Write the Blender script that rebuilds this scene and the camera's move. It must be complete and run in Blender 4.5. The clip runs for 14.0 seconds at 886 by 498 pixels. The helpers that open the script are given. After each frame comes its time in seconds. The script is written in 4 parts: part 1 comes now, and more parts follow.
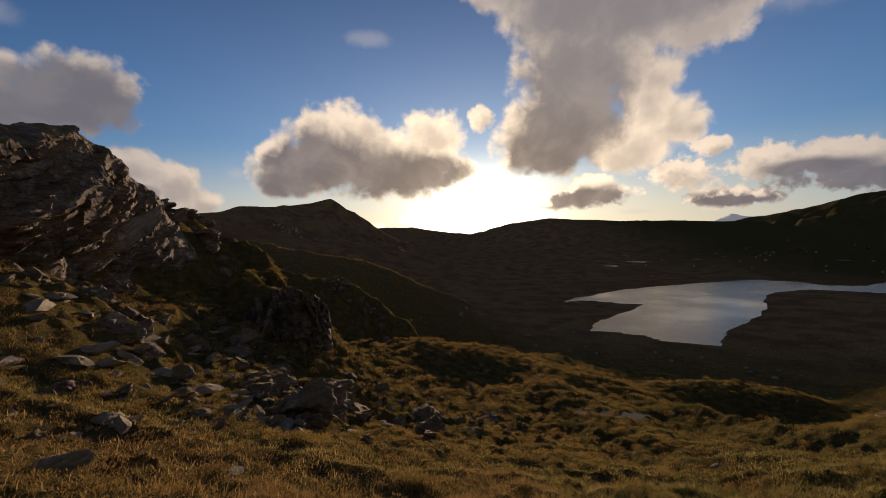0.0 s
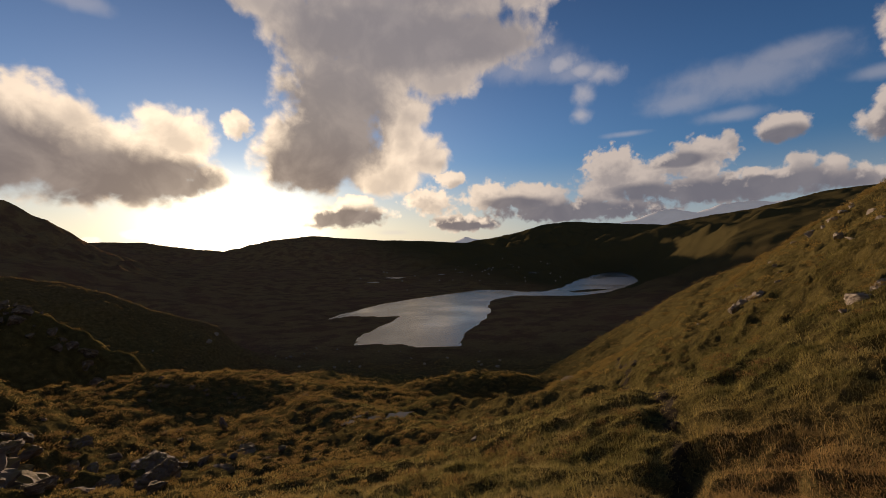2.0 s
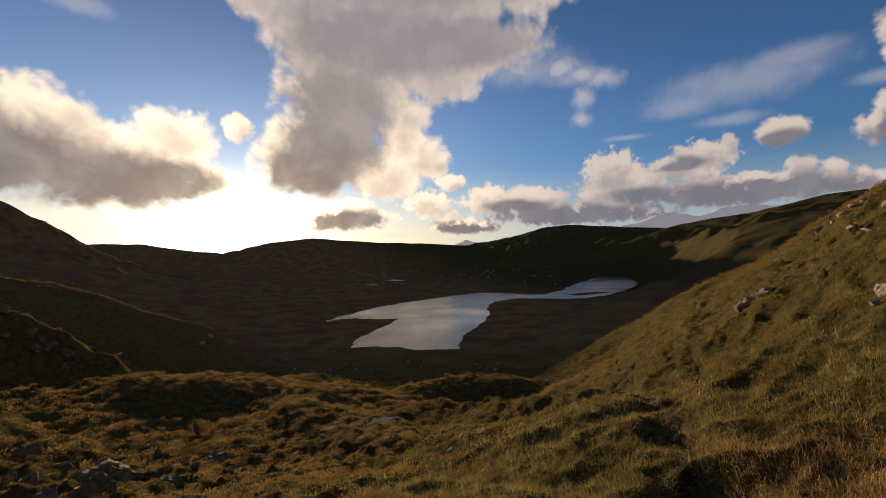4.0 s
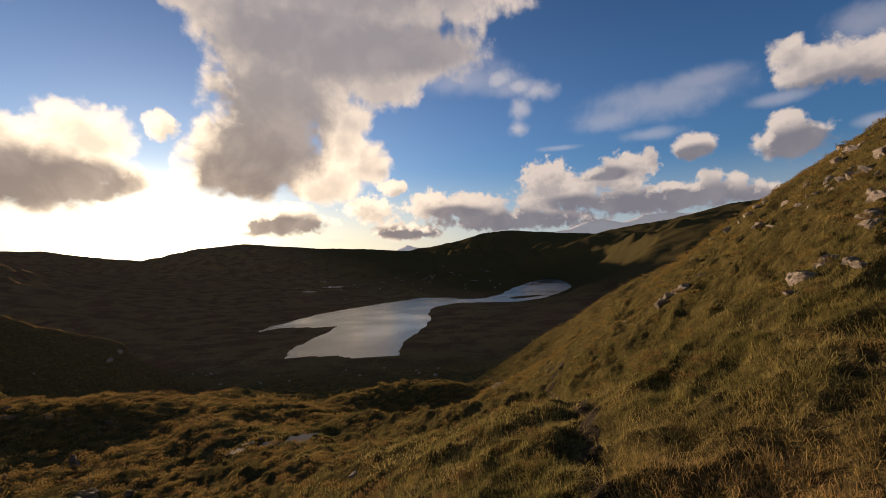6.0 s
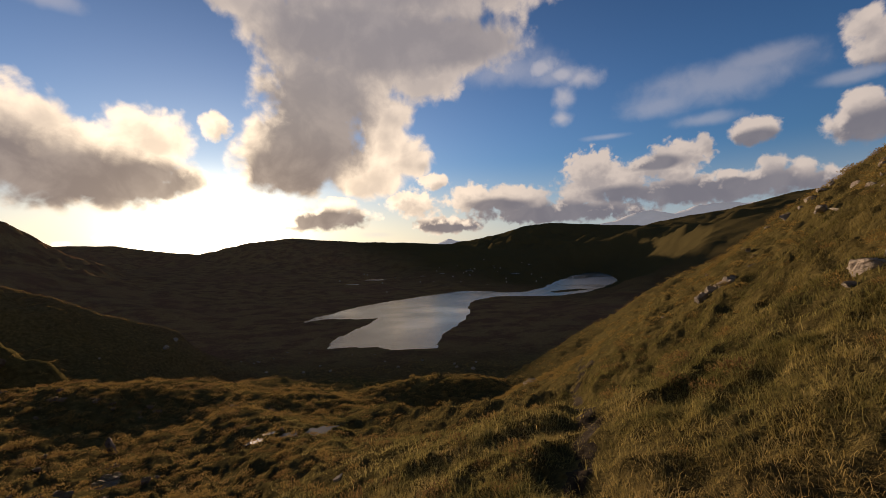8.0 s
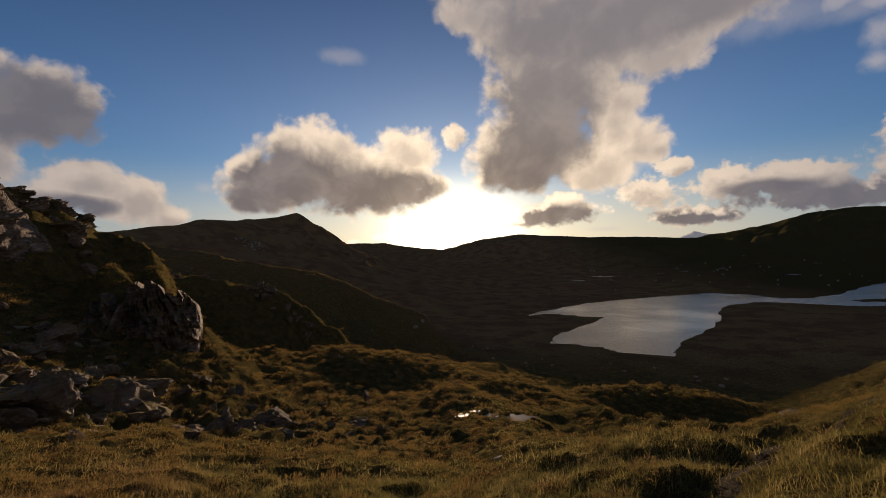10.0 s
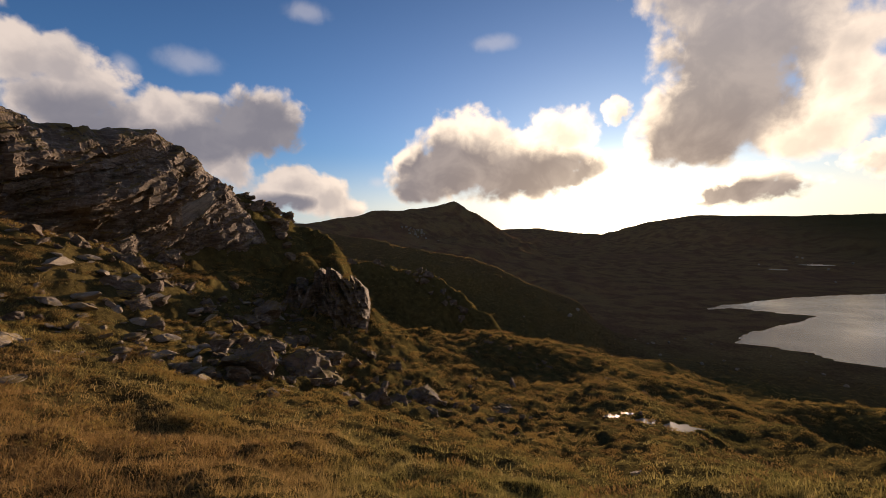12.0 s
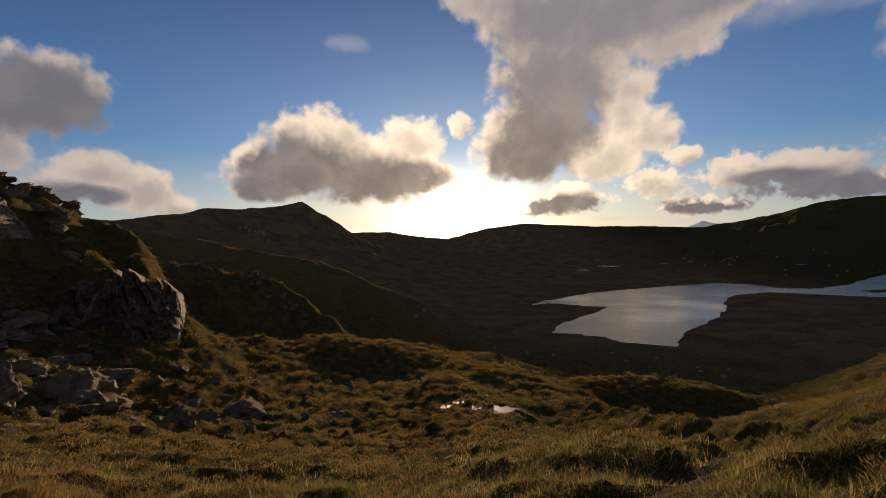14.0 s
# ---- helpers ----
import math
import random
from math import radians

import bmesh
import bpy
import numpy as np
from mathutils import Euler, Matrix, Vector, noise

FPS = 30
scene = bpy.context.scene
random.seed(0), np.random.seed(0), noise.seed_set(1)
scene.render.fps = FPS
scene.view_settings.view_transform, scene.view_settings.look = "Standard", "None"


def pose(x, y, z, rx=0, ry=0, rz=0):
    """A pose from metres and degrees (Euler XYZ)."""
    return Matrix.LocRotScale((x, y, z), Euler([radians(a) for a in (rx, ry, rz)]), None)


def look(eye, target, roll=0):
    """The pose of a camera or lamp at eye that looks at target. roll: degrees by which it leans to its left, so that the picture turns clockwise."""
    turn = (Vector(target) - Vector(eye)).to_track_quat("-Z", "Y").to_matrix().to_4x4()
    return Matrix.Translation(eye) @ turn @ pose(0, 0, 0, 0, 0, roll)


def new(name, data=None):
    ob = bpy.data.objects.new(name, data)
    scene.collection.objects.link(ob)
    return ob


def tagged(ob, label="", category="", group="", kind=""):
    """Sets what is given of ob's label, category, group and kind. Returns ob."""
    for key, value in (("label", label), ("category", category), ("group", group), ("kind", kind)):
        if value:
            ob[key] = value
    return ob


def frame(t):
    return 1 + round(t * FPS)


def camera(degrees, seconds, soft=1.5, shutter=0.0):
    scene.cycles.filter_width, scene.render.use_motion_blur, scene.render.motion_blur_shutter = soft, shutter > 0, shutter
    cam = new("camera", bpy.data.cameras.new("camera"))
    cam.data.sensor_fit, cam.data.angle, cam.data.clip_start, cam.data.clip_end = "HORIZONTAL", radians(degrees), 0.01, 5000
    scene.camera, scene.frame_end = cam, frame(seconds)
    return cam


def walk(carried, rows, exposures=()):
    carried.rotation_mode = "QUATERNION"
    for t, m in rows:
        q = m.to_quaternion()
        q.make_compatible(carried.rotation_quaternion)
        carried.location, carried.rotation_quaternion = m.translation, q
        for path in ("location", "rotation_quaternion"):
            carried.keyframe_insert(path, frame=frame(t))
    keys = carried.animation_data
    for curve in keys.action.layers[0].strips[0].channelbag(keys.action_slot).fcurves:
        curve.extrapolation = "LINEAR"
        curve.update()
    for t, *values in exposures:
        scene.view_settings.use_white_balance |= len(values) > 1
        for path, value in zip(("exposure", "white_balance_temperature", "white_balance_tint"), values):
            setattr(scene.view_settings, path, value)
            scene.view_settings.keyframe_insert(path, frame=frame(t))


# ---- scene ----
cam = camera(93.3, 14.0, soft=0.75)
# seconds, x, y, z, pitch, roll, yaw
PATH = [
    (0.0, -6.02, -1.75, 1.36, -1.16, 1.2, -1.5), (0.5, -5.96, -1.42, 1.22, -0.74, 1.1, -4.18), (1.0, -5.9, -1.1, 1.06, -0.78, 1.9, -9.33),
    (1.5, -5.9, -0.86, 0.76, 0.21, 1.21, -23.51), (2.0, -5.9, -0.7, 0.58, 0.75, 1.04, -33.03), (2.2, -5.82, -0.62, 0.54, 0.7, 1.0, -33.1),
    (4.3, -4.43, 0.12, 0.13, 1.3, 0.85, -33.1), (4.5, -4.29, 0.17, 0.11, 1.9, 0.9, -35.0), (5.0, -4.0, 0.28, 0.06, 1.89, 1.6, -38.08),
    (5.5, -3.63, 0.42, -0.01, 2.25, 1.3, -39.93), (6.0, -3.27, 0.56, -0.1, 1.75, 1.38, -40.94), (6.5, -2.95, 0.7, -0.18, 2.1, 1.26, -42.03),
    (7.0, -2.64, 0.8, -0.22, 2.35, 1.17, -42.19), (7.2, -2.5, 0.8, -0.23, 1.75, 1.17, -41.9), (9.3, -1.05, 0.12, -0.25, 1.75, 1.17, -14.1),
    (9.5, -0.94, 0.04, -0.25, 1.56, 1.17, -10.67), (10.0, -0.78, -0.15, -0.25, 1.03, 1.15, -5.04), (10.5, -0.6, -0.21, -0.16, 0.94, 1.15, 2.58),
    (11.0, -0.45, -0.22, -0.03, -0.03, 1.0, 10.98), (11.5, -0.36, -0.2, 0.0, -0.17, 1.1, 14.05), (12.0, -0.2, -0.13, -0.01, -0.49, 1.5, 15.87),
    (12.5, 0.0, 0.0, -0.07, -0.56, 1.3, 14.71), (13.0, 0.18, 0.09, -0.19, -0.8, 1.5, 9.98), (13.5, 0.28, 0.2, -0.33, 0.1, 1.1, -0.01),
    (14.0, 0.42, 0.42, -0.33, -0.44, 1.02, -4.29),
]
walk(cam, [(t, pose(x, y, z, 90 + pitch, roll, yaw)) for t, x, y, z, pitch, roll, yaw in PATH],
     exposures=[(t, stops, 7450, 15) for t, stops in ((0.0, 0.45), (1.0, 0.4), (2.0, 0.5), (4.5, 0.77), (7.0, 0.85), (9.3, 0.38), (10.0, 0.33), (10.5, 0.36), (11.0, 0.64), (12.0, 1.0), (12.8, 1.02), (14.0, 0.48))])

# ---- light ----
SUN_AZ, SUN_EL = -6.8, 3.2
sun_way = Vector((-math.sin(radians(SUN_AZ)) * math.cos(radians(SUN_EL)), math.cos(radians(SUN_AZ)) * math.cos(radians(SUN_EL)), math.sin(radians(SUN_EL))))
sun = new("sun", bpy.data.lights.new("sun", "SUN"))
sun.data.energy, sun.data.angle, sun.data.color = 4.3, radians(0.8), (1.0, 0.765, 0.58)
sun.matrix_world = look(sun_way * 50, (0, 0, 0))


class Tree:
    """Short hand for node trees."""

    def __init__(self, nodes, links):
        self.nodes, self.links = nodes, links

    def put(self, socket, value):
        if isinstance(value, bpy.types.NodeSocket):
            self.links.new(value, socket)
        elif value is not None:
            socket.default_value = value

    def math(self, op, a, b=None, c=None, clamp=False):
        n = self.nodes.new("ShaderNodeMath")
        n.operation, n.use_clamp = op, clamp
        for s, v in zip(n.inputs, (a, b, c)):
            self.put(s, v)
        return n.outputs[0]

    def vec(self, op, a, b=None, c=None):
        n = self.nodes.new("ShaderNodeVectorMath")
        n.operation = op
        for s, v in zip(n.inputs, (a, b, c)):
            self.put(s, v)
        return n.outputs["Value"] if op in ("LENGTH", "DISTANCE", "DOT_PRODUCT") else n.outputs[0]

    def xyz(self, x, y, z):
        n = self.nodes.new("ShaderNodeCombineXYZ")
        for s, v in zip(n.inputs, (x, y, z)):
            self.put(s, v)
        return n.outputs[0]

    def split(self, v):
        n = self.nodes.new("ShaderNodeSeparateXYZ")
        self.put(n.inputs[0], v)
        return n.outputs

    def noise(self, v, scale, detail=4.0, rough=0.55, warp=0.0, out=0):
        n = self.nodes.new("ShaderNodeTexNoise")
        if v is not None:
            self.put(n.inputs["Vector"], v)
        n.inputs["Scale"].default_value, n.inputs["Detail"].default_value = scale, detail
        n.inputs["Roughness"].default_value, n.inputs["Distortion"].default_value = rough, warp
        return n.outputs[out]

    def ramp(self, f, stops, smooth=False):
        n = self.nodes.new("ShaderNodeValToRGB")
        n.color_ramp.interpolation = "EASE" if smooth else "LINEAR"
        while len(n.color_ramp.elements) < len(stops):
            n.color_ramp.elements.new(0.5)
        for e, (p, c) in zip(n.color_ramp.elements, stops):
            e.position = p
            e.color = (*c, 1) if isinstance(c, tuple) else (c, c, c, 1)
        self.put(n.inputs[0], f)
        return n.outputs[0]

    def span(self, v, a, b, lo=0.0, hi=1.0):
        n = self.nodes.new("ShaderNodeMapRange")
        n.interpolation_type = "SMOOTHSTEP"
        for s, w in zip(n.inputs, (v, a, b, lo, hi)):
            self.put(s, w)
        return n.outputs[0]

    def mix(self, f, a, b, kind="MIX"):
        n = self.nodes.new("ShaderNodeMix")
        n.data_type, n.blend_type = "RGBA", kind
        self.put(n.inputs[0], f)
        for s, v in zip((n.inputs[6], n.inputs[7]), (a, b)):
            self.put(s, (*v, 1) if isinstance(v, tuple) and len(v) == 3 else v)
        return n.outputs[2]


# clouds, each of soft lumps: bearing and height in degrees, half width, half height
TOWER = [(-10.3, 30.3, 5.3, 2.7), (-15.3, 27.1, 4, 4.1), (-20.3, 28.3, 10.6, 5.9), (-27.8, 27.5, 11.6, 5.2), (-19.7, 21.3, 8.2, 5.8), (-32.9, 23.3, 5.8, 3.2), (-37.9, 26.8, 10, 3.7), (-20.6, 35.1, 17.7, 5.7), (-34.9, 32.9, 17.5, 4.4), (-12.6, 14.4, 4, 2.8), (-16, 12.2, 8.1, 4.2), (-30.1, 13.3, 4.1, 3), (-26.2, 11.6, 5.2, 3.5), (-27.4, 16.8, 3.1, 3.7), (-23.9, 10.2, 4, 2.4), (-32.3, 13.2, 1.6, 1.2), (-18.4, 15.7, 7.2, 4), (-24.7, 22.2, 5.9, 4.6), (-28.2, 19.1, 3.5, 2.7)]
BANK = [(12.9, 12.8, 5.8, 5), (17, 9.8, 6, 3.9), (8.2, 10.5, 7.4, 4.9), (2.4, 10.2, 7.4, 4.5), (-0.3, 14, 4.3, 3.4), (19.7, 7.9, 3.2, 2.2), (-4, 9.8, 2.2, 1.9), (15.1, 14.7, 2.6, 2.2), (9.2, 14.5, 2.8, 2.4)]
PUFFS = [(-7, 16.1, 1.9, 1.7), (-20.1, 5.4, 5.6, 1.7), (-21.4, 7, 2.7, 1.4), (-15.9, 4.5, 2.5, 0.8), (3.3, 2.8, 1.3, 0.6), (7.2, 2.1, 1, 0.5), (-72.3, 12.8, 2.5, 1.6), (-81.5, 11.6, 3.5, 1.9), (-80.9, 13.8, 1.7, 1.4), (-83.5, 18.5, 3.5, 2.4), (-81.2, 20.6, 1.7, 1.4), (-87.1, 18.1, 3.6, 2), (-90.7, 16.5, 2.8, 2.4)]
LOW = [(-31.3, 7.3, 3.3, 2.2), (-34.3, 10, 2, 1.2), (-38.9, 7.7, 3.7, 2), (-43.6, 7.4, 4.1, 2), (-47.5, 7.2, 3.4, 1.8), (-36.2, 4.2, 4.9, 1.2), (-51.2, 5.4, 11.9, 1.6), (-55.5, 9.7, 4, 3.3), (-53.2, 7.8, 2.8, 2), (-58.7, 8.5, 3.1, 2), (-65, 11.4, 3.5, 1.6), (-67.7, 12.4, 1.1, 1), (-62, 10.4, 2.8, 1.5), (-64.6, 9.4, 3, 1.5), (-65.6, 7.1, 7.6, 1.8), (-71.8, 7.1, 7.2, 1.7), (-73.9, 8.8, 1.3, 1.3), (-76.3, 8.1, 1.7, 1.2), (-77.9, 6.8, 2.8, 1), (-69.7, 8.5, 1.6, 0.7)]
LEFT = [(42.6, 10.2, 3.1, 3.3), (45, 13, 3.5, 3.6), (58.1, 19.1, 3.2, 2.5), (61.1, 19, 2.7, 3), (55.7, 16.7, 4.1, 3), (49.6, 15.8, 3.3, 2.2), (45.3, 16.6, 2.9, 2), (47, 13.6, 5.2, 3.3), (39.3, 15.7, 5.5, 4.2), (43.1, 11.5, 2.7, 2.8), (35.5, 8.9, 3.5, 2.2), (31.5, 6.9, 4.5, 2.7), (28.3, 5.3, 2.3, 1.6), (38.2, 6.7, 2.8, 1.9), (58.2, 15.3, 4.7, 3.3), (52.6, 12.8, 6, 3.7)]
# Unseen clouds behind the camera, added to fill out the sky and its light.
BEHIND = [(75, 22, 12, 8), (110, 20, 25, 8), (150, 14, 22, 7), (-140, 24, 25, 9), (-115, 12, 18, 5), (180, 40, 30, 9)]
# where the clouds are thick and grey
SHADES = [(-18.9, 19.3, 6.8, 5.2), (-24.8, 27.2, 11.6, 4), (-15.6, 11.3, 6.6, 3.2), (-36, 27.2, 10.1, 2.4), (14.2, 10, 8.1, 3.8), (6.1, 8.9, 9.3, 3), (-0.5, 9, 4.3, 2), (19.1, 7.5, 3.7, 1.8), (-20.1, 5.1, 5.9, 1.4), (-26.6, 34.9, 16.5, 3.8), (-36.2, 4.1, 4.8, 0.9), (-51.2, 5.1, 11.8, 1.3), (-43.6, 6.6, 4.1, 0.9), (-65.5, 6.6, 7.9, 1.5), (-71.8, 6.5, 7.1, 1.4), (-72.3, 11.9, 2.4, 0.8), (-81.5, 11.2, 3.9, 1.6), (-63, 10.6, 2.8, 0.7), (-58.7, 7.2, 3.8, 1.1), (-84.9, 16.2, 4, 1.2), (-18.4, 15.4, 6.1, 3.2)]
LEFT_SHADES = [(39.2, 15.1, 5.4, 3.8), (45.3, 12.8, 4, 2), (51.2, 11.5, 5.4, 2.4), (36.3, 6, 3.3, 1), (56.6, 14.1, 4.2, 2.2)]
WISPS = [(-49.4, 23.4, 2.5, 1.2), (-54.4, 21.8, 2.6, 1.5), (-52, 19.8, 1.5, 1.7), (-51.6, 17.2, 1.4, 1.1), (-52.1, 22.3, 2.3, 1)]
VEILS = [(8.1, 25.4, 3.1, 1), (-45, 23.6, 6.5, 2.1), (-69.2, 18.5, 8.1, 2.3), (-63.2, 17.1, 4.8, 1.5), (-72.9, 19.8, 5.2, 1.3), (-57.1, 14.4, 2.9, 0.4), (-44, 25.8, 4.7, 2.6), (-80.3, 16.2, 2.9, 0.7), (-87.2, 21.1, 3.2, 1.8), (-87.6, 12.4, 1.7, 0.7), (-67.8, 14.8, 3.8, 0.8), (46.3, 21.4, 3.3, 1.4), (52.7, 19.8, 1.2, 1.1), (33.1, 28.3, 2.9, 1.1), (24.5, 8.6, 1.3, 0.8), (-26.3, 3.1, 2.2, 0.4), (-51.2, 22.3, 4.1, 1.3)]


def cloud_group(name, lumps, rough, fine=1.0, billowy=1.0, base=None):
    """Depth inside a cloud: 1 in the middle of a lump, 0 at its edge."""
    g = bpy.data.node_groups.new(name, "ShaderNodeTree")
    g.interface.new_socket("Place", in_out="INPUT", socket_type="NodeSocketVector")
    g.interface.new_socket("Depth", in_out="OUTPUT", socket_type="NodeSocketFloat")
    t = Tree(g.nodes, g.links)
    place = g.nodes.new("NodeGroupInput").outputs[0]
    best = None
    for a, e, rx, ry in lumps:
        d = t.vec("LENGTH", t.vec("MULTIPLY_ADD", place, (1 / rx, 1 / ry, 0), (-a / rx, -e / ry, 0)))
        best = d if best is None else t.math("SMOOTH_MIN", best, d, 0.45)
    big = t.math("SUBTRACT", t.noise(place, 0.17 * fine, 2.0, 0.5, 0.2), 0.5)
    small = t.math("SUBTRACT", t.noise(place, 0.5 * fine, 5.0, 0.56, 0.3), 0.5)
    rag = t.math("ADD", t.math("MULTIPLY", big, 0.9 * rough), t.math("MULTIPLY", small, 1.0 * rough))
    if billowy:
        bent = t.vec("MULTIPLY_ADD", t.noise(place, 0.4 * fine, 3.0, 0.5, 0.0, 1), (2.2 / fine, 2.2 / fine, 0), place)
        for scale, much in ((0.34 * fine, 0.3), (0.85 * fine, 0.2)):
            n = t.nodes.new("ShaderNodeTexVoronoi")
            n.voronoi_dimensions, n.feature = "2D", "SMOOTH_F1"
            n.inputs["Scale"].default_value, n.inputs["Smoothness"].default_value = scale, 0.35
            t.put(n.inputs["Vector"], bent)
            rag = t.math("ADD", rag, t.math("MULTIPLY", t.math("SUBTRACT", 0.42, n.outputs["Distance"]), much * billowy))
    depth = t.math("ADD", t.math("SUBTRACT", 1.06, best), rag)
    if base is not None:
        over = t.math("DIVIDE", t.math("SUBTRACT", t.split(place)[1], base), 2.6)
        depth = t.math("SMOOTH_MIN", depth, t.math("ADD", over, t.math("MULTIPLY", small, 0.9)), 0.15)
    t.links.new(depth, g.nodes.new("NodeGroupOutput").inputs[0])
    return g


def build_sky():
    world = bpy.data.worlds.new("sky")
    scene.world = world
    world.use_nodes = True
    world.node_tree.nodes.clear()
    t = Tree(world.node_tree.nodes, world.node_tree.links)
    way = t.nodes.new("ShaderNodeTexCoord").outputs["Generated"]
    x, y, z = t.split(way)
    bearing = t.math("MULTIPLY", t.math("ARCTAN2", t.math("MULTIPLY", x, -1.0), y), 57.29578)
    height = t.math("MULTIPLY", t.math("ARCSINE", z), 57.29578)
    place = t.xyz(bearing, height, 0.0)
    sky = t.nodes.new("ShaderNodeTexSky")
    sky.sky_type, sky.sun_disc = "NISHITA", False
    sky.sun_elevation, sky.sun_rotation = radians(SUN_EL), radians(-SUN_AZ)
    sky.altitude, sky.air_density, sky.dust_density, sky.ozone_density = 300, 1.0, 0.3, 3.0
    to_sun = t.vec("SUBTRACT", (SUN_AZ, SUN_EL, 0), place)
    far = t.vec("LENGTH", t.vec("MULTIPLY", to_sun, (0.62, 1.0, 0)))

    def group(g, v):
        n = t.nodes.new("ShaderNodeGroup")
        n.node_tree = g
        t.put(n.inputs[0], v)
        return n.outputs[0]

    def background(colour, strength=1.0):
        n = t.nodes.new("ShaderNodeBackground")
        t.put(n.inputs[0], (*colour, 1) if isinstance(colour, tuple) else colour)
        t.put(n.inputs[1], strength)
        return n.outputs[0]

    def over(f, below, above):
        n = t.nodes.new("ShaderNodeMixShader")
        for s, v in zip(n.inputs, (f, below, above)):
            t.put(s, v)
        return n.outputs[0]

    blue = t.mix(1.0, sky.outputs[0], (0.54, 0.88, 1.25), "MULTIPLY")
    blue = t.mix(1.0, blue, t.ramp(t.span(height, 14.0, 42.0), [(0.0, 1.0), (1.0, 0.74)]), "MULTIPLY")
    low = t.math("MULTIPLY", t.span(height, 13.0, 1.0), 0.75)
    air = background(t.mix(low, blue, t.mix(t.span(far, 32.0, 6.0), (2.3, 2.6, 3.1), (5.2, 4.5, 3.6))), 0.115)
    near_sun = t.span(far, 30.0, 3.0)
    # thin veils and wisps
    veil = t.math("MAXIMUM", t.math("MULTIPLY", t.span(group(cloud_group("veil_depth", VEILS, 0.8, 1.0, 0.0), place), -0.25, 0.9), 0.34),
                  t.math("MULTIPLY", t.span(group(cloud_group("wisp_depth", WISPS, 1.2, 1.0, 0.5), place), -0.2, 1.0), 0.62))
    air = over(veil, air, background((0.33, 0.335, 0.375)))
    # cloud, lit along its tops and thin edges, grey where thick
    groups = [cloud_group("high_cloud", TOWER + BEHIND, 0.7, 0.75, 0.8), cloud_group("bank_cloud", BANK, 0.5, 1.0, 0.9, 4.8),
              cloud_group("left_cloud", LEFT, 0.75, 1.0, 0.7), cloud_group("small_cloud", PUFFS, 0.85, 1.5, 0.9), cloud_group("low_cloud", LOW, 1.0, 1.8, 1.1)]

    def depth_at(v):
        best = None
        for g in groups:
            d = group(g, v)
            best = d if best is None else t.math("MAXIMUM", best, d)
        return best
    here = depth_at(place)
    above = depth_at(t.vec("ADD", place, (0.5, 0.95, 0)))
    soft = t.math("SUBTRACT", t.noise(place, 0.2, 5.0, 0.55, 0.4), 0.5)
    cover = t.span(here, t.math("MULTIPLY_ADD", soft, 0.5, -0.08), t.math("MULTIPLY_ADD", soft, 0.9, 0.34))
    body = t.math("MAXIMUM", group(cloud_group("grey_cloud", SHADES, 0.8, 0.7, 0.0), place), group(cloud_group("left_grey_cloud", LEFT_SHADES, 0.8, 0.7, 0.0), place))
    under = t.math("MULTIPLY", t.span(t.math("ADD", above, t.math("MULTIPLY", soft, 0.9)), 0.0, 1.0), 0.55)
    shade = t.math("MAXIMUM", t.span(t.math("ADD", body, t.math("MULTIPLY", soft, 0.9)), -0.75, 0.35), under)
    shade = t.math("MULTIPLY", shade, t.span(t.math("ADD", above, t.math("MULTIPLY", soft, 0.4)), -0.22, 0.3))
    # Clouds far from the sun, out of view, are brightened as extra fill light.
    back_fill = t.span(far, 52.0, 80.0)
    lit = t.mix(near_sun, t.mix(back_fill, (0.36, 0.335, 0.33), (0.6, 0.54, 0.48)), (0.98, 0.84, 0.66))
    lit = t.mix(t.math("MULTIPLY", t.span(soft, -0.05, 0.2), 0.55), lit, t.mix(near_sun, (0.27, 0.262, 0.275), (0.62, 0.53, 0.43)))
    high = t.math("MULTIPLY", t.span(height, 9.0, 20.0), t.math("MULTIPLY", t.span(bearing, 20.0, 4.0), t.span(bearing, -66.0, -50.0)))
    grey = t.mix(high, t.mix(near_sun, (0.105, 0.112, 0.145), (0.15, 0.125, 0.115)), t.mix(near_sun, (0.165, 0.165, 0.19), (0.19, 0.17, 0.158)))
    grey = t.mix(t.math("MULTIPLY", t.span(soft, -0.12, 0.2), 0.55), grey, t.mix(near_sun, t.mix(high, (0.15, 0.155, 0.185), (0.22, 0.215, 0.235)), (0.31, 0.27, 0.24)))
    air = over(cover, air, background(t.mix(shade, lit, grey)))
    # the bright air round the sun
    glow = t.math("POWER", 2.718, t.math("MULTIPLY", t.math("POWER", t.math("DIVIDE", far, 4.5), 2.0), -1.0))
    wide = t.math("POWER", 2.718, t.math("MULTIPLY", far, -0.1))
    halo = t.math("ADD", t.math("MULTIPLY", glow, 1.9), t.math("MULTIPLY", wide, 0.42))
    clear = t.math("SUBTRACT", 1.0, t.math("MULTIPLY", t.math("MAXIMUM", t.math("MULTIPLY", shade, cover), t.math("MULTIPLY", cover, 0.5)), 0.85))
    add = t.nodes.new("ShaderNodeAddShader")
    t.links.new(air, add.inputs[0])
    t.links.new(background((1.0, 0.91, 0.72), t.math("MULTIPLY", halo, clear)), add.inputs[1])
    t.links.new(add.outputs[0], t.nodes.new("ShaderNodeOutputWorld").inputs[0])


build_sky()


# ---- materials ----
def material(name):
    m = bpy.data.materials.new(name)
    m.use_nodes = True
    t = Tree(m.node_tree.nodes, m.node_tree.links)
    bsdf = m.node_tree.nodes["Principled BSDF"]
    place = t.nodes.new("ShaderNodeTexCoord").outputs["Object"]
    return m, t, bsdf, place


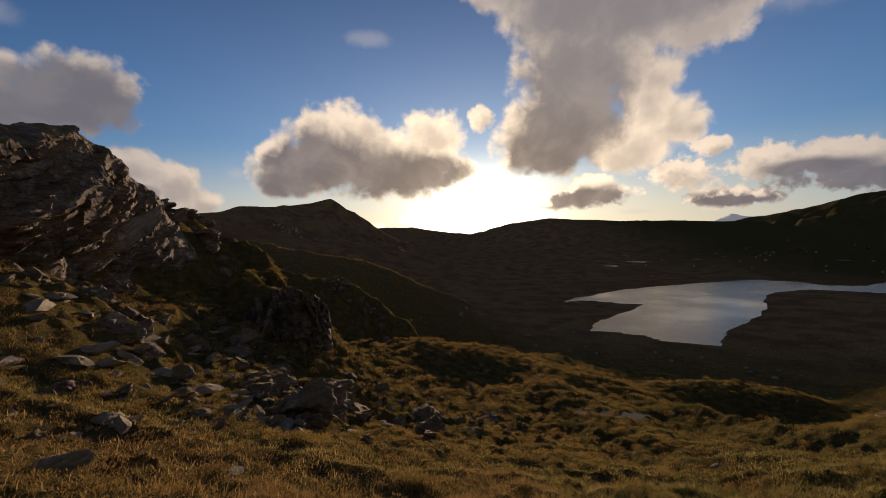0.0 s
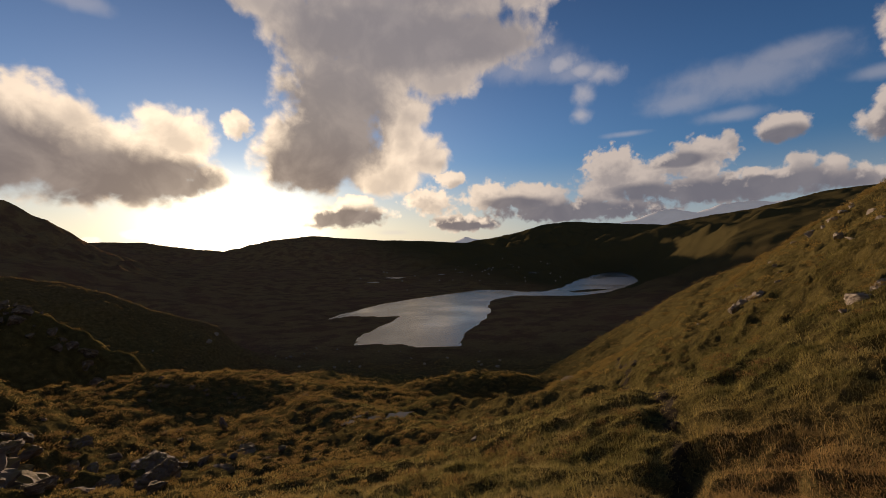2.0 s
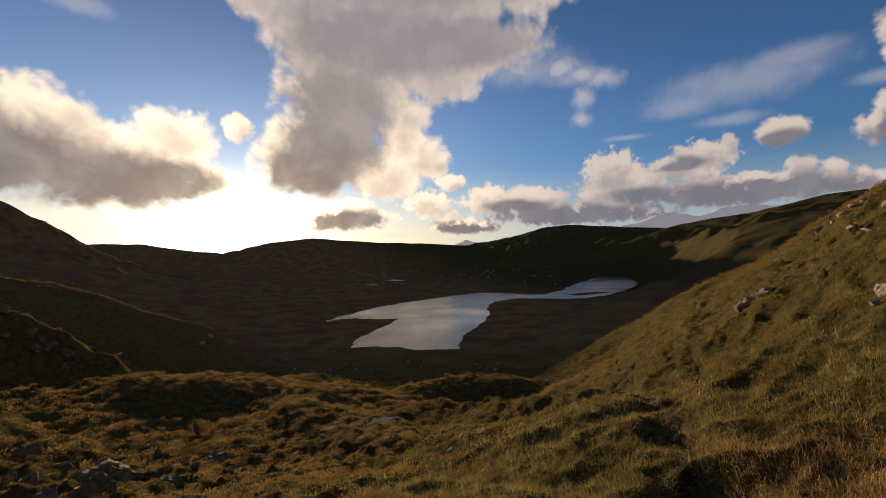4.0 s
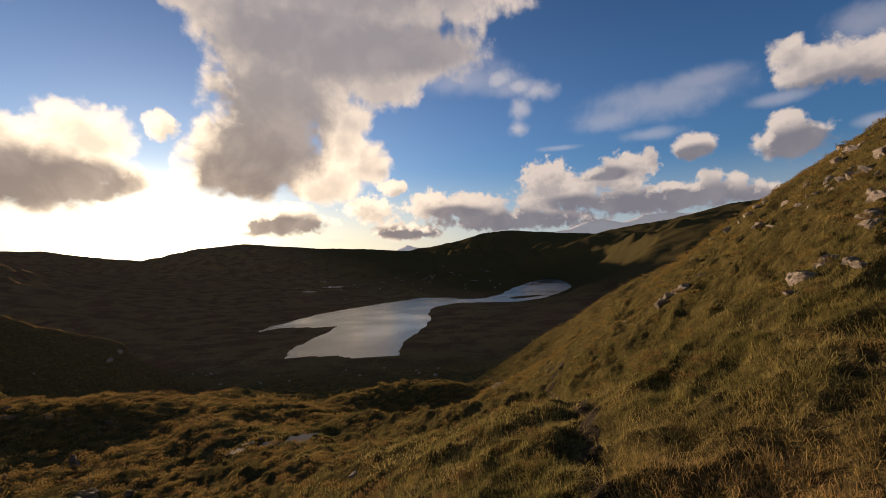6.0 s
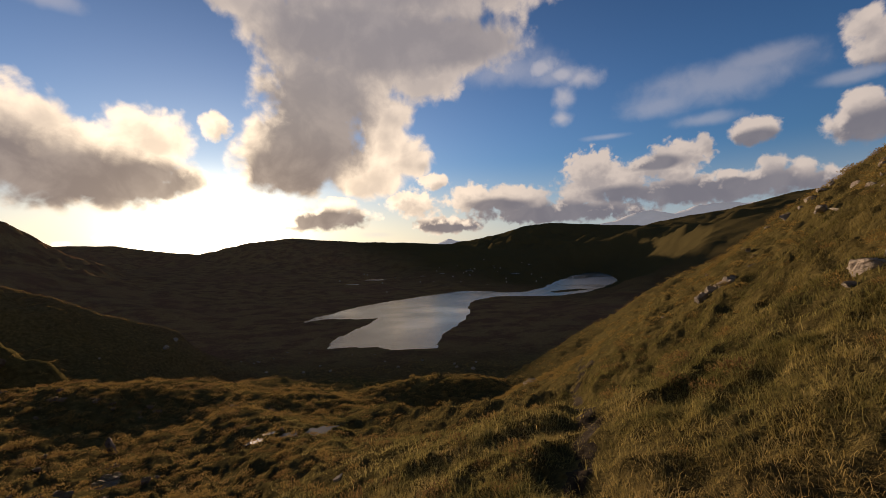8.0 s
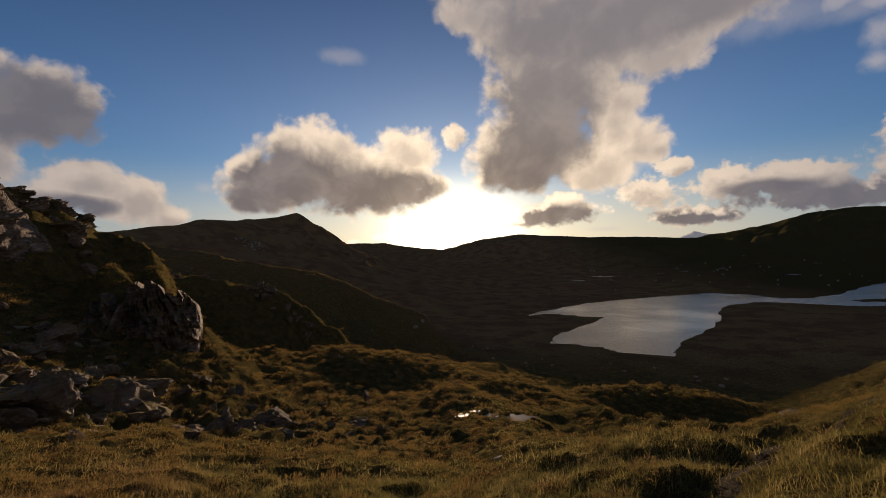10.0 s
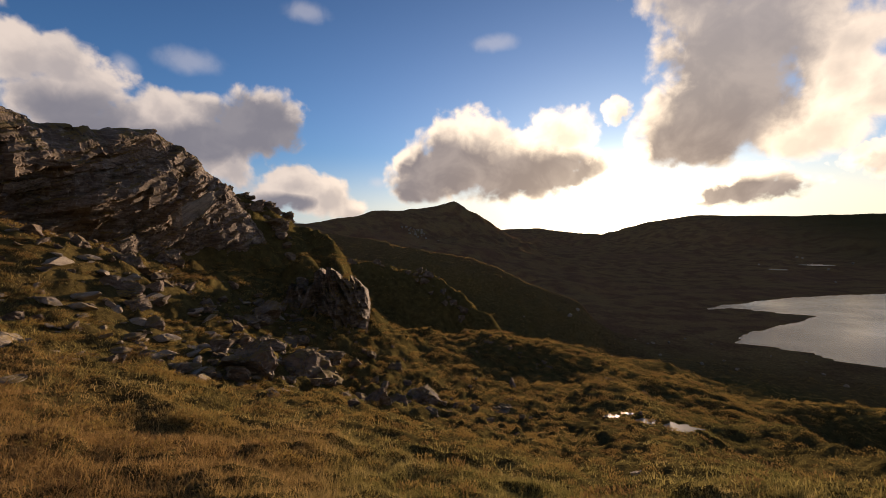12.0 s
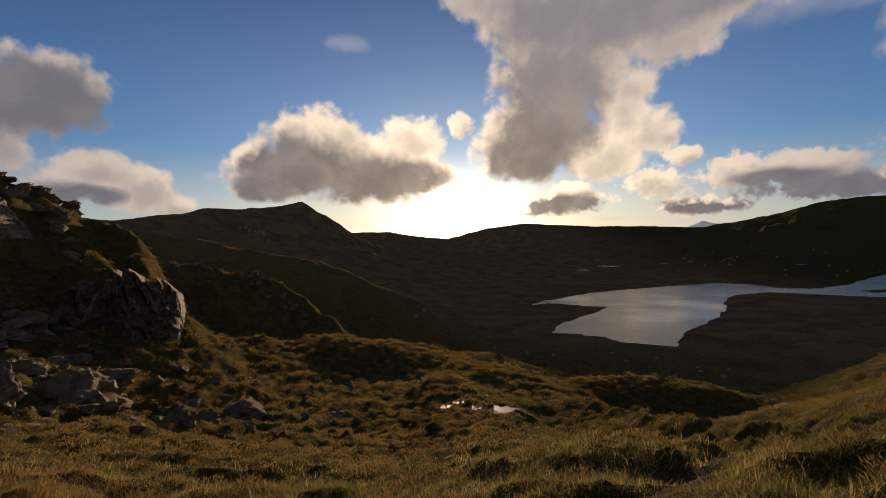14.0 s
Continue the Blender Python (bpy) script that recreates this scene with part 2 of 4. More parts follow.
def bump(t, bsdf, height, strength, distance):
    n = t.nodes.new("ShaderNodeBump")
    n.inputs["Strength"].default_value, n.inputs["Distance"].default_value = strength, distance
    t.put(n.inputs["Height"], height)
    t.links.new(n.outputs[0], bsdf.inputs["Normal"])


def moor_material():
    m, t, bsdf, p = material("moor")
    patch = t.noise(p, 0.09, 6, 0.6)
    tuft = t.noise(p, 1.7, 5, 0.65)
    fine = t.noise(p, 14.0, 4, 0.7)
    hill = t.noise(p, 0.012, 6, 0.6)
    grass = t.ramp(tuft, [(0.25, (0.105, 0.066, 0.03)), (0.5, (0.2, 0.134, 0.062)), (0.75, (0.28, 0.198, 0.097))])
    heather = t.ramp(tuft, [(0.3, (0.075, 0.042, 0.026)), (0.6, (0.17, 0.1, 0.055)), (0.8, (0.24, 0.148, 0.08))])
    col = t.mix(t.span(patch, 0.42, 0.62), grass, heather)
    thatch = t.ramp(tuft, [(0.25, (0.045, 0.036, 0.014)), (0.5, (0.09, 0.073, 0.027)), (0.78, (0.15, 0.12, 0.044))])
    # Ground past 80 to 170 m is painted lighter, partly standing in for haze.
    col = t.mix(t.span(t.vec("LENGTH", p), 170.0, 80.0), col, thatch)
    col = t.mix(t.math("MULTIPLY", t.span(hill, 0.45, 0.7), 0.5), col, (0.18, 0.1, 0.06))
    # Darker olive past x = 170 m, which also tones down the sunlit spur.
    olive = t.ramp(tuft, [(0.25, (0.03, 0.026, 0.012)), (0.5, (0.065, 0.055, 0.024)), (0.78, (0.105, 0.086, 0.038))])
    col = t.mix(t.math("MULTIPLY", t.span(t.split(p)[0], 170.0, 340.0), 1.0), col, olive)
    col = t.mix(0.6, col, t.ramp(fine, [(0.25, 0.25), (0.75, 1.5)]), "MULTIPLY")
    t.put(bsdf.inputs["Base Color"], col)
    bsdf.inputs["Roughness"].default_value = 0.95
    bsdf.inputs["Specular IOR Level"].default_value = 0.0
    rough = t.math("ADD", t.noise(p, 5.0, 6, 0.7), t.noise(p, 0.35, 6, 0.65))
    bump(t, bsdf, t.math("ADD", rough, t.math("MULTIPLY", t.noise(p, 0.045, 7, 0.7), t.span(t.vec("LENGTH", p), 90.0, 300.0, 0.0, 6.0))), 0.8, 0.25)
    return m


def rock_material(name, tones):
    m, t, bsdf, p = material(name)
    tilt = t.vec("MULTIPLY", p, (0.7, 0.7, 3.5))
    bands = t.noise(tilt, 1.6, 7, 0.65, 0.6)
    blot = t.noise(p, 0.8, 6, 0.6)
    fine = t.noise(p, 11.0, 5, 0.7)
    col = t.ramp(bands, tones)
    lichen = t.math("MULTIPLY", t.span(t.noise(p, 3.1, 6, 0.7), 0.57, 0.66), 0.5)
    col = t.mix(lichen, col, (0.46, 0.43, 0.37))
    col = t.mix(t.math("MULTIPLY", t.span(blot, 0.52, 0.66), 0.7), col, (0.055, 0.042, 0.02))
    col = t.mix(0.5, col, t.ramp(fine, [(0.2, 0.5), (0.8, 1.4)]), "MULTIPLY")
    up = t.split(t.nodes.new("ShaderNodeNewGeometry").outputs["Normal"])[2]
    moss = t.math("MULTIPLY", t.span(up, 0.4, 0.8), t.span(t.noise(p, 0.9, 5, 0.65), 0.38, 0.55))
    col = t.mix(t.math("MULTIPLY", moss, 0.9), col, (0.15, 0.105, 0.03))
    t.put(bsdf.inputs["Base Color"], col)
    bsdf.inputs["Roughness"].default_value = 0.9
    bsdf.inputs["Specular IOR Level"].default_value = 0.15
    bump(t, bsdf, t.math("ADD", bands, t.math("MULTIPLY", fine, 0.35)), 0.9, 0.12)
    return m


def water_material(name="lake_water", smooth=0.15, gusty=0.27):
    m, t, bsdf, p = material(name)
    bsdf.inputs["Base Color"].default_value = (0.006, 0.010, 0.014, 1)
    bsdf.inputs["Roughness"].default_value = 0.06
    bsdf.inputs["IOR"].default_value = 1.33
    gust = t.noise(p, 0.02, 3, 0.5)
    bump(t, bsdf, t.noise(t.vec("MULTIPLY", p, (1, 2.2, 1)), 0.5, 4, 0.6), 0.05, 0.06)
    t.put(bsdf.inputs["Roughness"], t.span(gust, 0.35, 0.65, smooth, gusty))
    return m


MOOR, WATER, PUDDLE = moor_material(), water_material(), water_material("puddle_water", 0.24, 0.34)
ROCK = rock_material("schist", [(0.25, (0.052, 0.04, 0.031)), (0.5, (0.14, 0.111, 0.087)), (0.75, (0.31, 0.262, 0.212))])
PALE = rock_material("pale_schist", [(0.25, (0.12, 0.1, 0.08)), (0.5, (0.27, 0.235, 0.19)), (0.75, (0.45, 0.4, 0.33))])


# ---- relief ----
def lattice(ix, iy, seed):
    h = (ix.astype(np.int64) * 374761393 + iy.astype(np.int64) * 668265263 + seed * 974711) & 0xFFFFFFFF
    h = ((h ^ (h >> 13)) * 1274126177) & 0xFFFFFFFF
    return ((h ^ (h >> 16)) & 0xFFFF) / 65535.0


def value_noise(x, y, seed):
    ix, iy = np.floor(x), np.floor(y)
    fx, fy = x - ix, y - iy
    fx, fy = fx * fx * fx * (fx * (fx * 6 - 15) + 10), fy * fy * fy * (fy * (fy * 6 - 15) + 10)
    a, b = lattice(ix, iy, seed), lattice(ix + 1, iy, seed)
    c, d = lattice(ix, iy + 1, seed), lattice(ix + 1, iy + 1, seed)
    return (a + (b - a) * fx) * (1 - fy) + (c + (d - c) * fx) * fy


def fbm(x, y, size, seed, octaves=4, gain=0.5, turn=0.6):
    total, amp, norm = 0.0, 1.0, 0.0
    x, y = x / size, y / size
    c, s = math.cos(turn), math.sin(turn)
    for i in range(octaves):
        total = total + amp * (value_noise(x, y, seed + i) * 2 - 1)
        norm += amp
        amp *= gain
        x, y = (x * c - y * s) * 2.03 + 17.1, (x * s + y * c) * 2.03 + 5.3
    return total / norm


def billow(x, y, size, seed, octaves=3):
    """Rounded humps with creases between them, 0 to 1."""
    total, amp, norm = 0.0, 1.0, 0.0
    x, y = x / size, y / size
    for i in range(octaves):
        total = total + amp * (1 - np.abs(value_noise(x, y, seed + i) * 2 - 1) * 1.0)
        norm += amp
        amp *= 0.5
        x, y = (x * 0.8 - y * 0.6) * 2.1 + 3.7, (x * 0.6 + y * 0.8) * 2.1 + 9.2
    return total / norm


def smax(a, b, k):
    h = np.clip(0.5 + 0.5 * (a - b) / k, 0, 1)
    return b + (a - b) * h + k * h * (1 - h)


def along(x, y, line):
    """Distance to a line of (x, y, z) points, and its height there, eased from stretch to stretch."""
    parts = []
    for (x0, y0, z0), (x1, y1, z1) in zip(line, line[1:]):
        dx, dy = x1 - x0, y1 - y0
        u = np.clip(((x - x0) * dx + (y - y0) * dy) / (dx * dx + dy * dy), 0, 1)
        parts.append((np.hypot(x - x0 - u * dx, y - y0 - u * dy), z0 + u * (z1 - z0)))
    best = np.minimum.reduce([d for d, _ in parts])
    total, weight = np.zeros(x.shape), np.zeros(x.shape)
    for d, z in parts:
        w = ((best + 0.5) / (d + 0.5)) ** 8
        total, weight = total + w * z, weight + w
    return best, total / weight


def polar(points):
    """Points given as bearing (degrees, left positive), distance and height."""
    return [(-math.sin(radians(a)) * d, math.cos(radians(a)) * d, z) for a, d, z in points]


LAKE_LEVEL = -31.2
SHORE = [(62, 210), (74, 213), (90, 199), (97, 198), (89, 188), (67, 166), (48, 142), (56, 139), (63, 133), (65, 125), (78, 119), (87, 130),
         (104, 145), (124, 161), (148, 187), (156, 200), (174, 218), (195, 229), (213, 234), (228, 219), (243, 200), (275, 203), (317, 217), (404, 255), (490, 317),
         (573, 391), (590, 415), (470, 362), (363, 304), (290, 258), (250, 242), (234, 251), (237, 273), (222, 290), (201, 284), (164, 273), (126, 258), (99, 244), (79, 227)]


def shore_distance(x, y):
    """Signed distance to the shore line: negative on the lake."""
    x = x + fbm(x, y, 14, 71, 3) * 2.5
    y = y + fbm(x, y, 14, 75, 3) * 2.5
    x = x + fbm(x, y, 5, 77, 2) * 1.3
    ring = [(a, b, 0.0) for a, b in SHORE]
    d, _ = along(x, y, ring + ring[:1])
    inside = np.zeros(x.shape, bool)
    for (x0, y0, _), (x1, y1, _) in zip(ring, ring[1:] + ring[:1]):
        if y0 != y1:
            inside ^= ((y0 > y) != (y1 > y)) & (x < (x1 - x0) * (y - y0) / (y1 - y0) + x0)
    sd = np.where(inside, -d, d)
    islet = 1 - np.hypot((x - 282 - 0.35 * (y - 223)) / 21, (y - 223) / 8)
    return np.where(islet > -0.6, np.maximum(sd, islet * 6), sd)


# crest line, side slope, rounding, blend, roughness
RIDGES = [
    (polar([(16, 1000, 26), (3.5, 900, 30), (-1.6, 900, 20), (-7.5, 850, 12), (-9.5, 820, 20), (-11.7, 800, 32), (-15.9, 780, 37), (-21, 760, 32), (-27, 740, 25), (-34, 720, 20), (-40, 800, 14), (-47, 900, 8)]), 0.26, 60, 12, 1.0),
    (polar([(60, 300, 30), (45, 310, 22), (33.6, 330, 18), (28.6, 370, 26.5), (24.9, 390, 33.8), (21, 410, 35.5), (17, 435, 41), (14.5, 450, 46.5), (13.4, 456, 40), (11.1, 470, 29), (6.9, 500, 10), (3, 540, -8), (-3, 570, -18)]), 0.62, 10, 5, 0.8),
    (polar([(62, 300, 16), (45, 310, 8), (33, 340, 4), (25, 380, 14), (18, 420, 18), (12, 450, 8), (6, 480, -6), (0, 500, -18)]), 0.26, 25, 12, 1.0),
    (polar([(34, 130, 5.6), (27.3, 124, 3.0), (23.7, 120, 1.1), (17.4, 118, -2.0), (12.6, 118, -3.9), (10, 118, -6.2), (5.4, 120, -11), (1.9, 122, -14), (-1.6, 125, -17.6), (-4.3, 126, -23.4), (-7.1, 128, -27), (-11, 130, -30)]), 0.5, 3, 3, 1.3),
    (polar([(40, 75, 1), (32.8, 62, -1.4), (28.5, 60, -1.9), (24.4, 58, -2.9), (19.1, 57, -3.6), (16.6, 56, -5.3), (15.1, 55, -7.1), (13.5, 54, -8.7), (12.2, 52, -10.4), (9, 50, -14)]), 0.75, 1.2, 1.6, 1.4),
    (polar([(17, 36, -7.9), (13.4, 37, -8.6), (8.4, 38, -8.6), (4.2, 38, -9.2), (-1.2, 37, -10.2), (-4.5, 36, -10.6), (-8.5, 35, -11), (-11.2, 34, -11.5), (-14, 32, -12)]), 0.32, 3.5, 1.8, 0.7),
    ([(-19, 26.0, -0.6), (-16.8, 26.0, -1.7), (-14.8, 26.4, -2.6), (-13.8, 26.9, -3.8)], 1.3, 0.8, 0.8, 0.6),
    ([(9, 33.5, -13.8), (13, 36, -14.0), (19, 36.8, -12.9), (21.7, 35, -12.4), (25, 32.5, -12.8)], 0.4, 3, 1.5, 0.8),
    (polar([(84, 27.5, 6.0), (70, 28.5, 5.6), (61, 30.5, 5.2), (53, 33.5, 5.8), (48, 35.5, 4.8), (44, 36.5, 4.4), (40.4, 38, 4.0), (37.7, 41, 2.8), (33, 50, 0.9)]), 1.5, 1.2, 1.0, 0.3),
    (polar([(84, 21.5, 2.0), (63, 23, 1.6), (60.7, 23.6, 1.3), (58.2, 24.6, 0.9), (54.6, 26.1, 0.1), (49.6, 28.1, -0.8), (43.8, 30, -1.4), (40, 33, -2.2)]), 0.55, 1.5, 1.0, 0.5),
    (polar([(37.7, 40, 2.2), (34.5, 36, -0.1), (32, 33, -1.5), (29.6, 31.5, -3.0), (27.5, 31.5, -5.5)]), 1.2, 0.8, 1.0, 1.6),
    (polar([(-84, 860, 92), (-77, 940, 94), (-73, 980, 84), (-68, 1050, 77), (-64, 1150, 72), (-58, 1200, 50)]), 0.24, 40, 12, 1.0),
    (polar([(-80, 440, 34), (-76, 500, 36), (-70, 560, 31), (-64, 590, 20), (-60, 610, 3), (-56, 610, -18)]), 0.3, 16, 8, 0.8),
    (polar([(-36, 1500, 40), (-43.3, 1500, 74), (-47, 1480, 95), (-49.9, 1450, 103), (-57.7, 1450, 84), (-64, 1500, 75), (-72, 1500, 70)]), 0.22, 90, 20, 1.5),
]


def bulk(x, y):
    """The lie of the land, without its small humps."""
    left = np.minimum(x, 0)
    right = np.maximum(x, 0)
    rise = 9 * (1 - np.exp(-0.014 * left * left / 9)) + 0.42 * right - 0.55 * (1 - np.exp(-right / 2)) - 0.0025 * np.minimum(right, 75) ** 2 - np.maximum(right - 75, 0) * 0.36
    yy = np.minimum(y, 20) + 0.55 * np.maximum(y - 20, 0)
    lip = np.interp(x, [-5, 0, 6, 10, 25, 120], [38, 36, 30, 27, 26, 30])
    turn = np.clip((x - 1.5) / 8, 0, 1)
    turn = turn * turn * (3 - 2 * turn)
    near = -1.8 - 0.33 * np.maximum(yy, -60) - 0.36 * turn * np.minimum(np.maximum(yy, -8), np.interp(x, [11, 20], [11, 40])) + rise - 0.3 * np.maximum(np.sqrt((y - lip) ** 2 + 9) + (y - lip) - 1.2, 0) * 0.5
    near = near - 0.5 * np.exp(-((x - 2.8) / 4.0) ** 2 - ((y - 14.5) / 6) ** 2)
    near = near - 3.0 * np.exp(-((x - 33) / 12) ** 2 - ((y - 28) / 10) ** 2)
    sd = shore_distance(x, y)
    valley = np.where(sd > 0, LAKE_LEVEL + 0.12 + 0.008 * sd + 17 * (1 - np.exp(-(sd / 170) ** 2)), LAKE_LEVEL - 2.5 * (1 - np.exp(sd / 8)))
    valley = valley + np.where(sd > 6, fbm(x, y, 40, 31, 4) * np.minimum((sd - 6) / 130, 1) * 2.4, 0)
    h = np.where(np.hypot(x, y) < 420, smax(near, valley, 4.0), valley)
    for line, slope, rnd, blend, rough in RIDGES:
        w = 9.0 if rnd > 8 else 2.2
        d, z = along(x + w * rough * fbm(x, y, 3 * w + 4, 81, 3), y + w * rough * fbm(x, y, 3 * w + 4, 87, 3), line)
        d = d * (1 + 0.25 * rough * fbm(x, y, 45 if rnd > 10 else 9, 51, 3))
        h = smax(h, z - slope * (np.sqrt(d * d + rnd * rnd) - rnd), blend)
    shelf = LAKE_LEVEL + 0.12 + 0.035 * sd + 0.006 * np.maximum(sd, 0) ** 2
    return np.where(sd < 0, np.minimum(h, LAKE_LEVEL - 0.3), np.where(shelf < 90, -smax(-h, -shelf, 0.8), h)), sd


# small pools: x, y, half length, half width
POOLS = [(195, 403, 9, 14), (157, 376, 5, 9), (251, 400, 3.5, 6), (275, 395, 3, 5), (367, 370, 4.5, 7), (443, 418, 3, 6), (374, 420, 3, 6), (313, 392, 3, 5), (4.4, 20.5, 0.95, 0.5), (5.5, 21.2, 0.5, 0.3), (3.3, 20.8, 0.5, 0.28), (2.6, 21.4, 0.35, 0.2), (1.9, 20.8, 0.45, 0.22)]
TRACK = [(24.8, 20.4, 0), (17.5, 15.4, 0), (14.3, 12.3, 0), (11.6, 11.0, 0), (7, 7.6, 0), (4.7, 5.5, 0), (3.3, 4.4, 0), (2.2, 3.8, 0), (0.9, 2.9, 0), (-0.2, 2.4, 0), (-1.4, 2.0, 0)]


def land(x, y):
    h, sd = bulk(x, y)
    r = np.hypot(x + 2, y)
    dry = np.clip(sd / 10, 0, 1)
    near = np.clip(1.3 - r / 150, 0, 1)
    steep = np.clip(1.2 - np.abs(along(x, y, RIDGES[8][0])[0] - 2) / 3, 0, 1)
    h = h + dry * near * (1 - steep) * ((billow(x, y, 0.8, 3) - 0.6) * 0.30 + (billow(x, y, 2.4, 11) - 0.6) * 0.32 + fbm(x, y, 7, 21) * 0.28)
    rugged = np.clip((-4 - x) / 5, 0, 1) * np.clip((y - 9) / 6, 0, 1) * np.clip(1.5 - r / 100, 0, 1)
    h = h + rugged * ((billow(x, y, 1.7, 111, 3) - 0.6) * 0.85 + fbm(x, y, 4.5, 115, 3) * 0.7)
    bog = np.clip((6 - x) / 4, 0, 1) * np.clip((y - 8) / 5, 0, 1) * np.clip(1.6 - r / 45, 0, 1)
    h = h + bog * ((billow(x, y, 1.1, 141, 3) - 0.6) * 0.5 + (billow(x, y, 0.55, 147, 2) - 0.6) * 0.2)
    tread = np.clip((x - 3) / 5, 0, 1) * np.clip(1.4 - r / 80, 0, 1)
    h = h + tread * ((billow(x * 0.7 + y * 0.5, y - 0.4 * x, 1.1, 131, 3) - 0.6) * 0.4 + fbm(x, y, 3.2, 135, 3) * 0.25)
    mid = np.clip((r - 30) / 25, 0, 1) * np.clip(1.6 - r / 300, 0, 1)
    h = h + dry * mid * ((billow(x, y, 4.5, 101, 4) - 0.6) * 0.9 + fbm(x, y, 16, 105, 4) * 0.7)
    far = np.clip((r - 60) / 150, 0, 1)
    h = h + dry * far * (fbm(x, y, 90, 41, 5, 0.55) * np.minimum(r / 150, 6) * 0.75 + (billow(x, y, 22, 45, 4) - 0.6) * np.minimum(r / 120, 3) * 0.5)
    h = np.where(sd > 0, np.maximum(h, LAKE_LEVEL + 0.1 + np.minimum(sd, 30) * 0.006), np.minimum(h, LAKE_LEVEL - 0.25))
    worn = along(x + fbm(x, y, 1.5, 91, 2) * 0.25, y, TRACK)[0]
    broken = np.clip(0.75 + 0.9 * fbm(x, y, 0.9, 93, 2), 0.25, 1.2)
    h = h - 0.2 * broken * np.exp(-(worn / 0.45) ** 4)
    return h


def pool_level(px, py, rx):
    a = np.linspace(0, 2 * math.pi, 12)
    return float(land(px + 0.6 * rx * np.cos(a), py + 0.3 * rx * np.sin(a)).mean()) - 0.05


LEVELS = [pool_level(px, py, rx) for px, py, rx, _ in POOLS]


def relief(x, y):
    h = land(x, y)
    for (px, py, rx, ry), level in zip(POOLS, LEVELS):
        e = np.hypot((x - px) / rx, (y - py) / ry) + 0.25 * fbm(x, y, ry, 95, 2)
        h = np.where(e < 2.2, np.where(e < 1, level - 0.2 * min(ry, 1), h + (level + 0.05 - h) * np.clip((2.2 - e) / 1.1, 0, 1)), h)
    return h


def mesh_object(name, verts, faces, mat, parent=None, smooth=True):
    me = bpy.data.meshes.new(name)
    verts, faces = np.asarray(verts, np.float32), np.asarray(faces, np.int32)
    me.vertices.add(len(verts))
    me.vertices.foreach_set("co", verts.ravel())
    n = faces.shape[1]
    me.loops.add(faces.size)
    me.loops.foreach_set("vertex_index", faces.ravel())
    me.polygons.add(len(faces))
    me.polygons.foreach_set("loop_start", np.arange(0, faces.size, n, dtype=np.int32))
    me.polygons.foreach_set("loop_total", np.full(len(faces), n, np.int32))
    me.polygons.foreach_set("use_smooth", np.full(len(faces), smooth, bool))
    me.update(calc_edges=True)
    me.materials.append(mat)
    ob = new(name, me)
    ob.parent = parent
    return ob


def build_ground():
    fine = np.radians(np.linspace(-112, 84, 700))
    coarse = np.radians(np.linspace(84, 248, 120))[1:-1]
    angle = np.concatenate([fine, coarse])
    radius = np.concatenate([[0.001, 0.15, 0.3], np.geomspace(0.5, 4700, 620)])
    a, r = np.meshgrid(angle, radius)
    x, y = -2 - np.sin(a) * r, np.cos(a) * r
    z = relief(x, y)
    verts = np.stack([x, y, z], -1).reshape(-1, 3)
    n = len(angle)
    i, j = np.meshgrid(np.arange(len(radius) - 1), np.arange(n), indexing="ij")
    k = (j + 1) % n
    faces = np.stack([i * n + j, i * n + k, (i + 1) * n + k, (i + 1) * n + j], -1).reshape(-1, 4)[:, ::-1]
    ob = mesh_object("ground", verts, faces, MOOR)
    tagged(ob, "rolling moorland of yellow-brown grass and dark heather", "ground", kind="structure")
    return ob


build_ground()


def build_lake():
    bm = bmesh.new()
    xs, ys = np.linspace(30, 620, 60), np.linspace(100, 440, 40)
    grid = [[bm.verts.new((x, y, LAKE_LEVEL)) for x in xs] for y in ys]
    for a, b in zip(grid, grid[1:]):
        for j in range(len(xs) - 1):
            bm.faces.new((a[j], a[j + 1], b[j + 1], b[j]))
    me = bpy.data.meshes.new("lake_water")
    bm.to_mesh(me)
    bm.free()
    me.materials.append(WATER)
    tagged(new("lake_water", me), "calm lake reflecting the evening sky, with a reedy shore", "lake", kind="structure")


build_lake()


# ---- far mountains ----
def haze_material():
    m, t, bsdf, p = material("hazed_mountain")
    # Haze is painted on: pale blue-grey tones plus a faint glow.
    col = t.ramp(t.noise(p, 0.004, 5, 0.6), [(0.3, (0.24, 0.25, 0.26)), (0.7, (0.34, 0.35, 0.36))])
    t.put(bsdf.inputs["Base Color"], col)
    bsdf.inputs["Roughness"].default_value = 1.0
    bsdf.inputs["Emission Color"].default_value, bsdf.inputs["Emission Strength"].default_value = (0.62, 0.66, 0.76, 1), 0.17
    return m


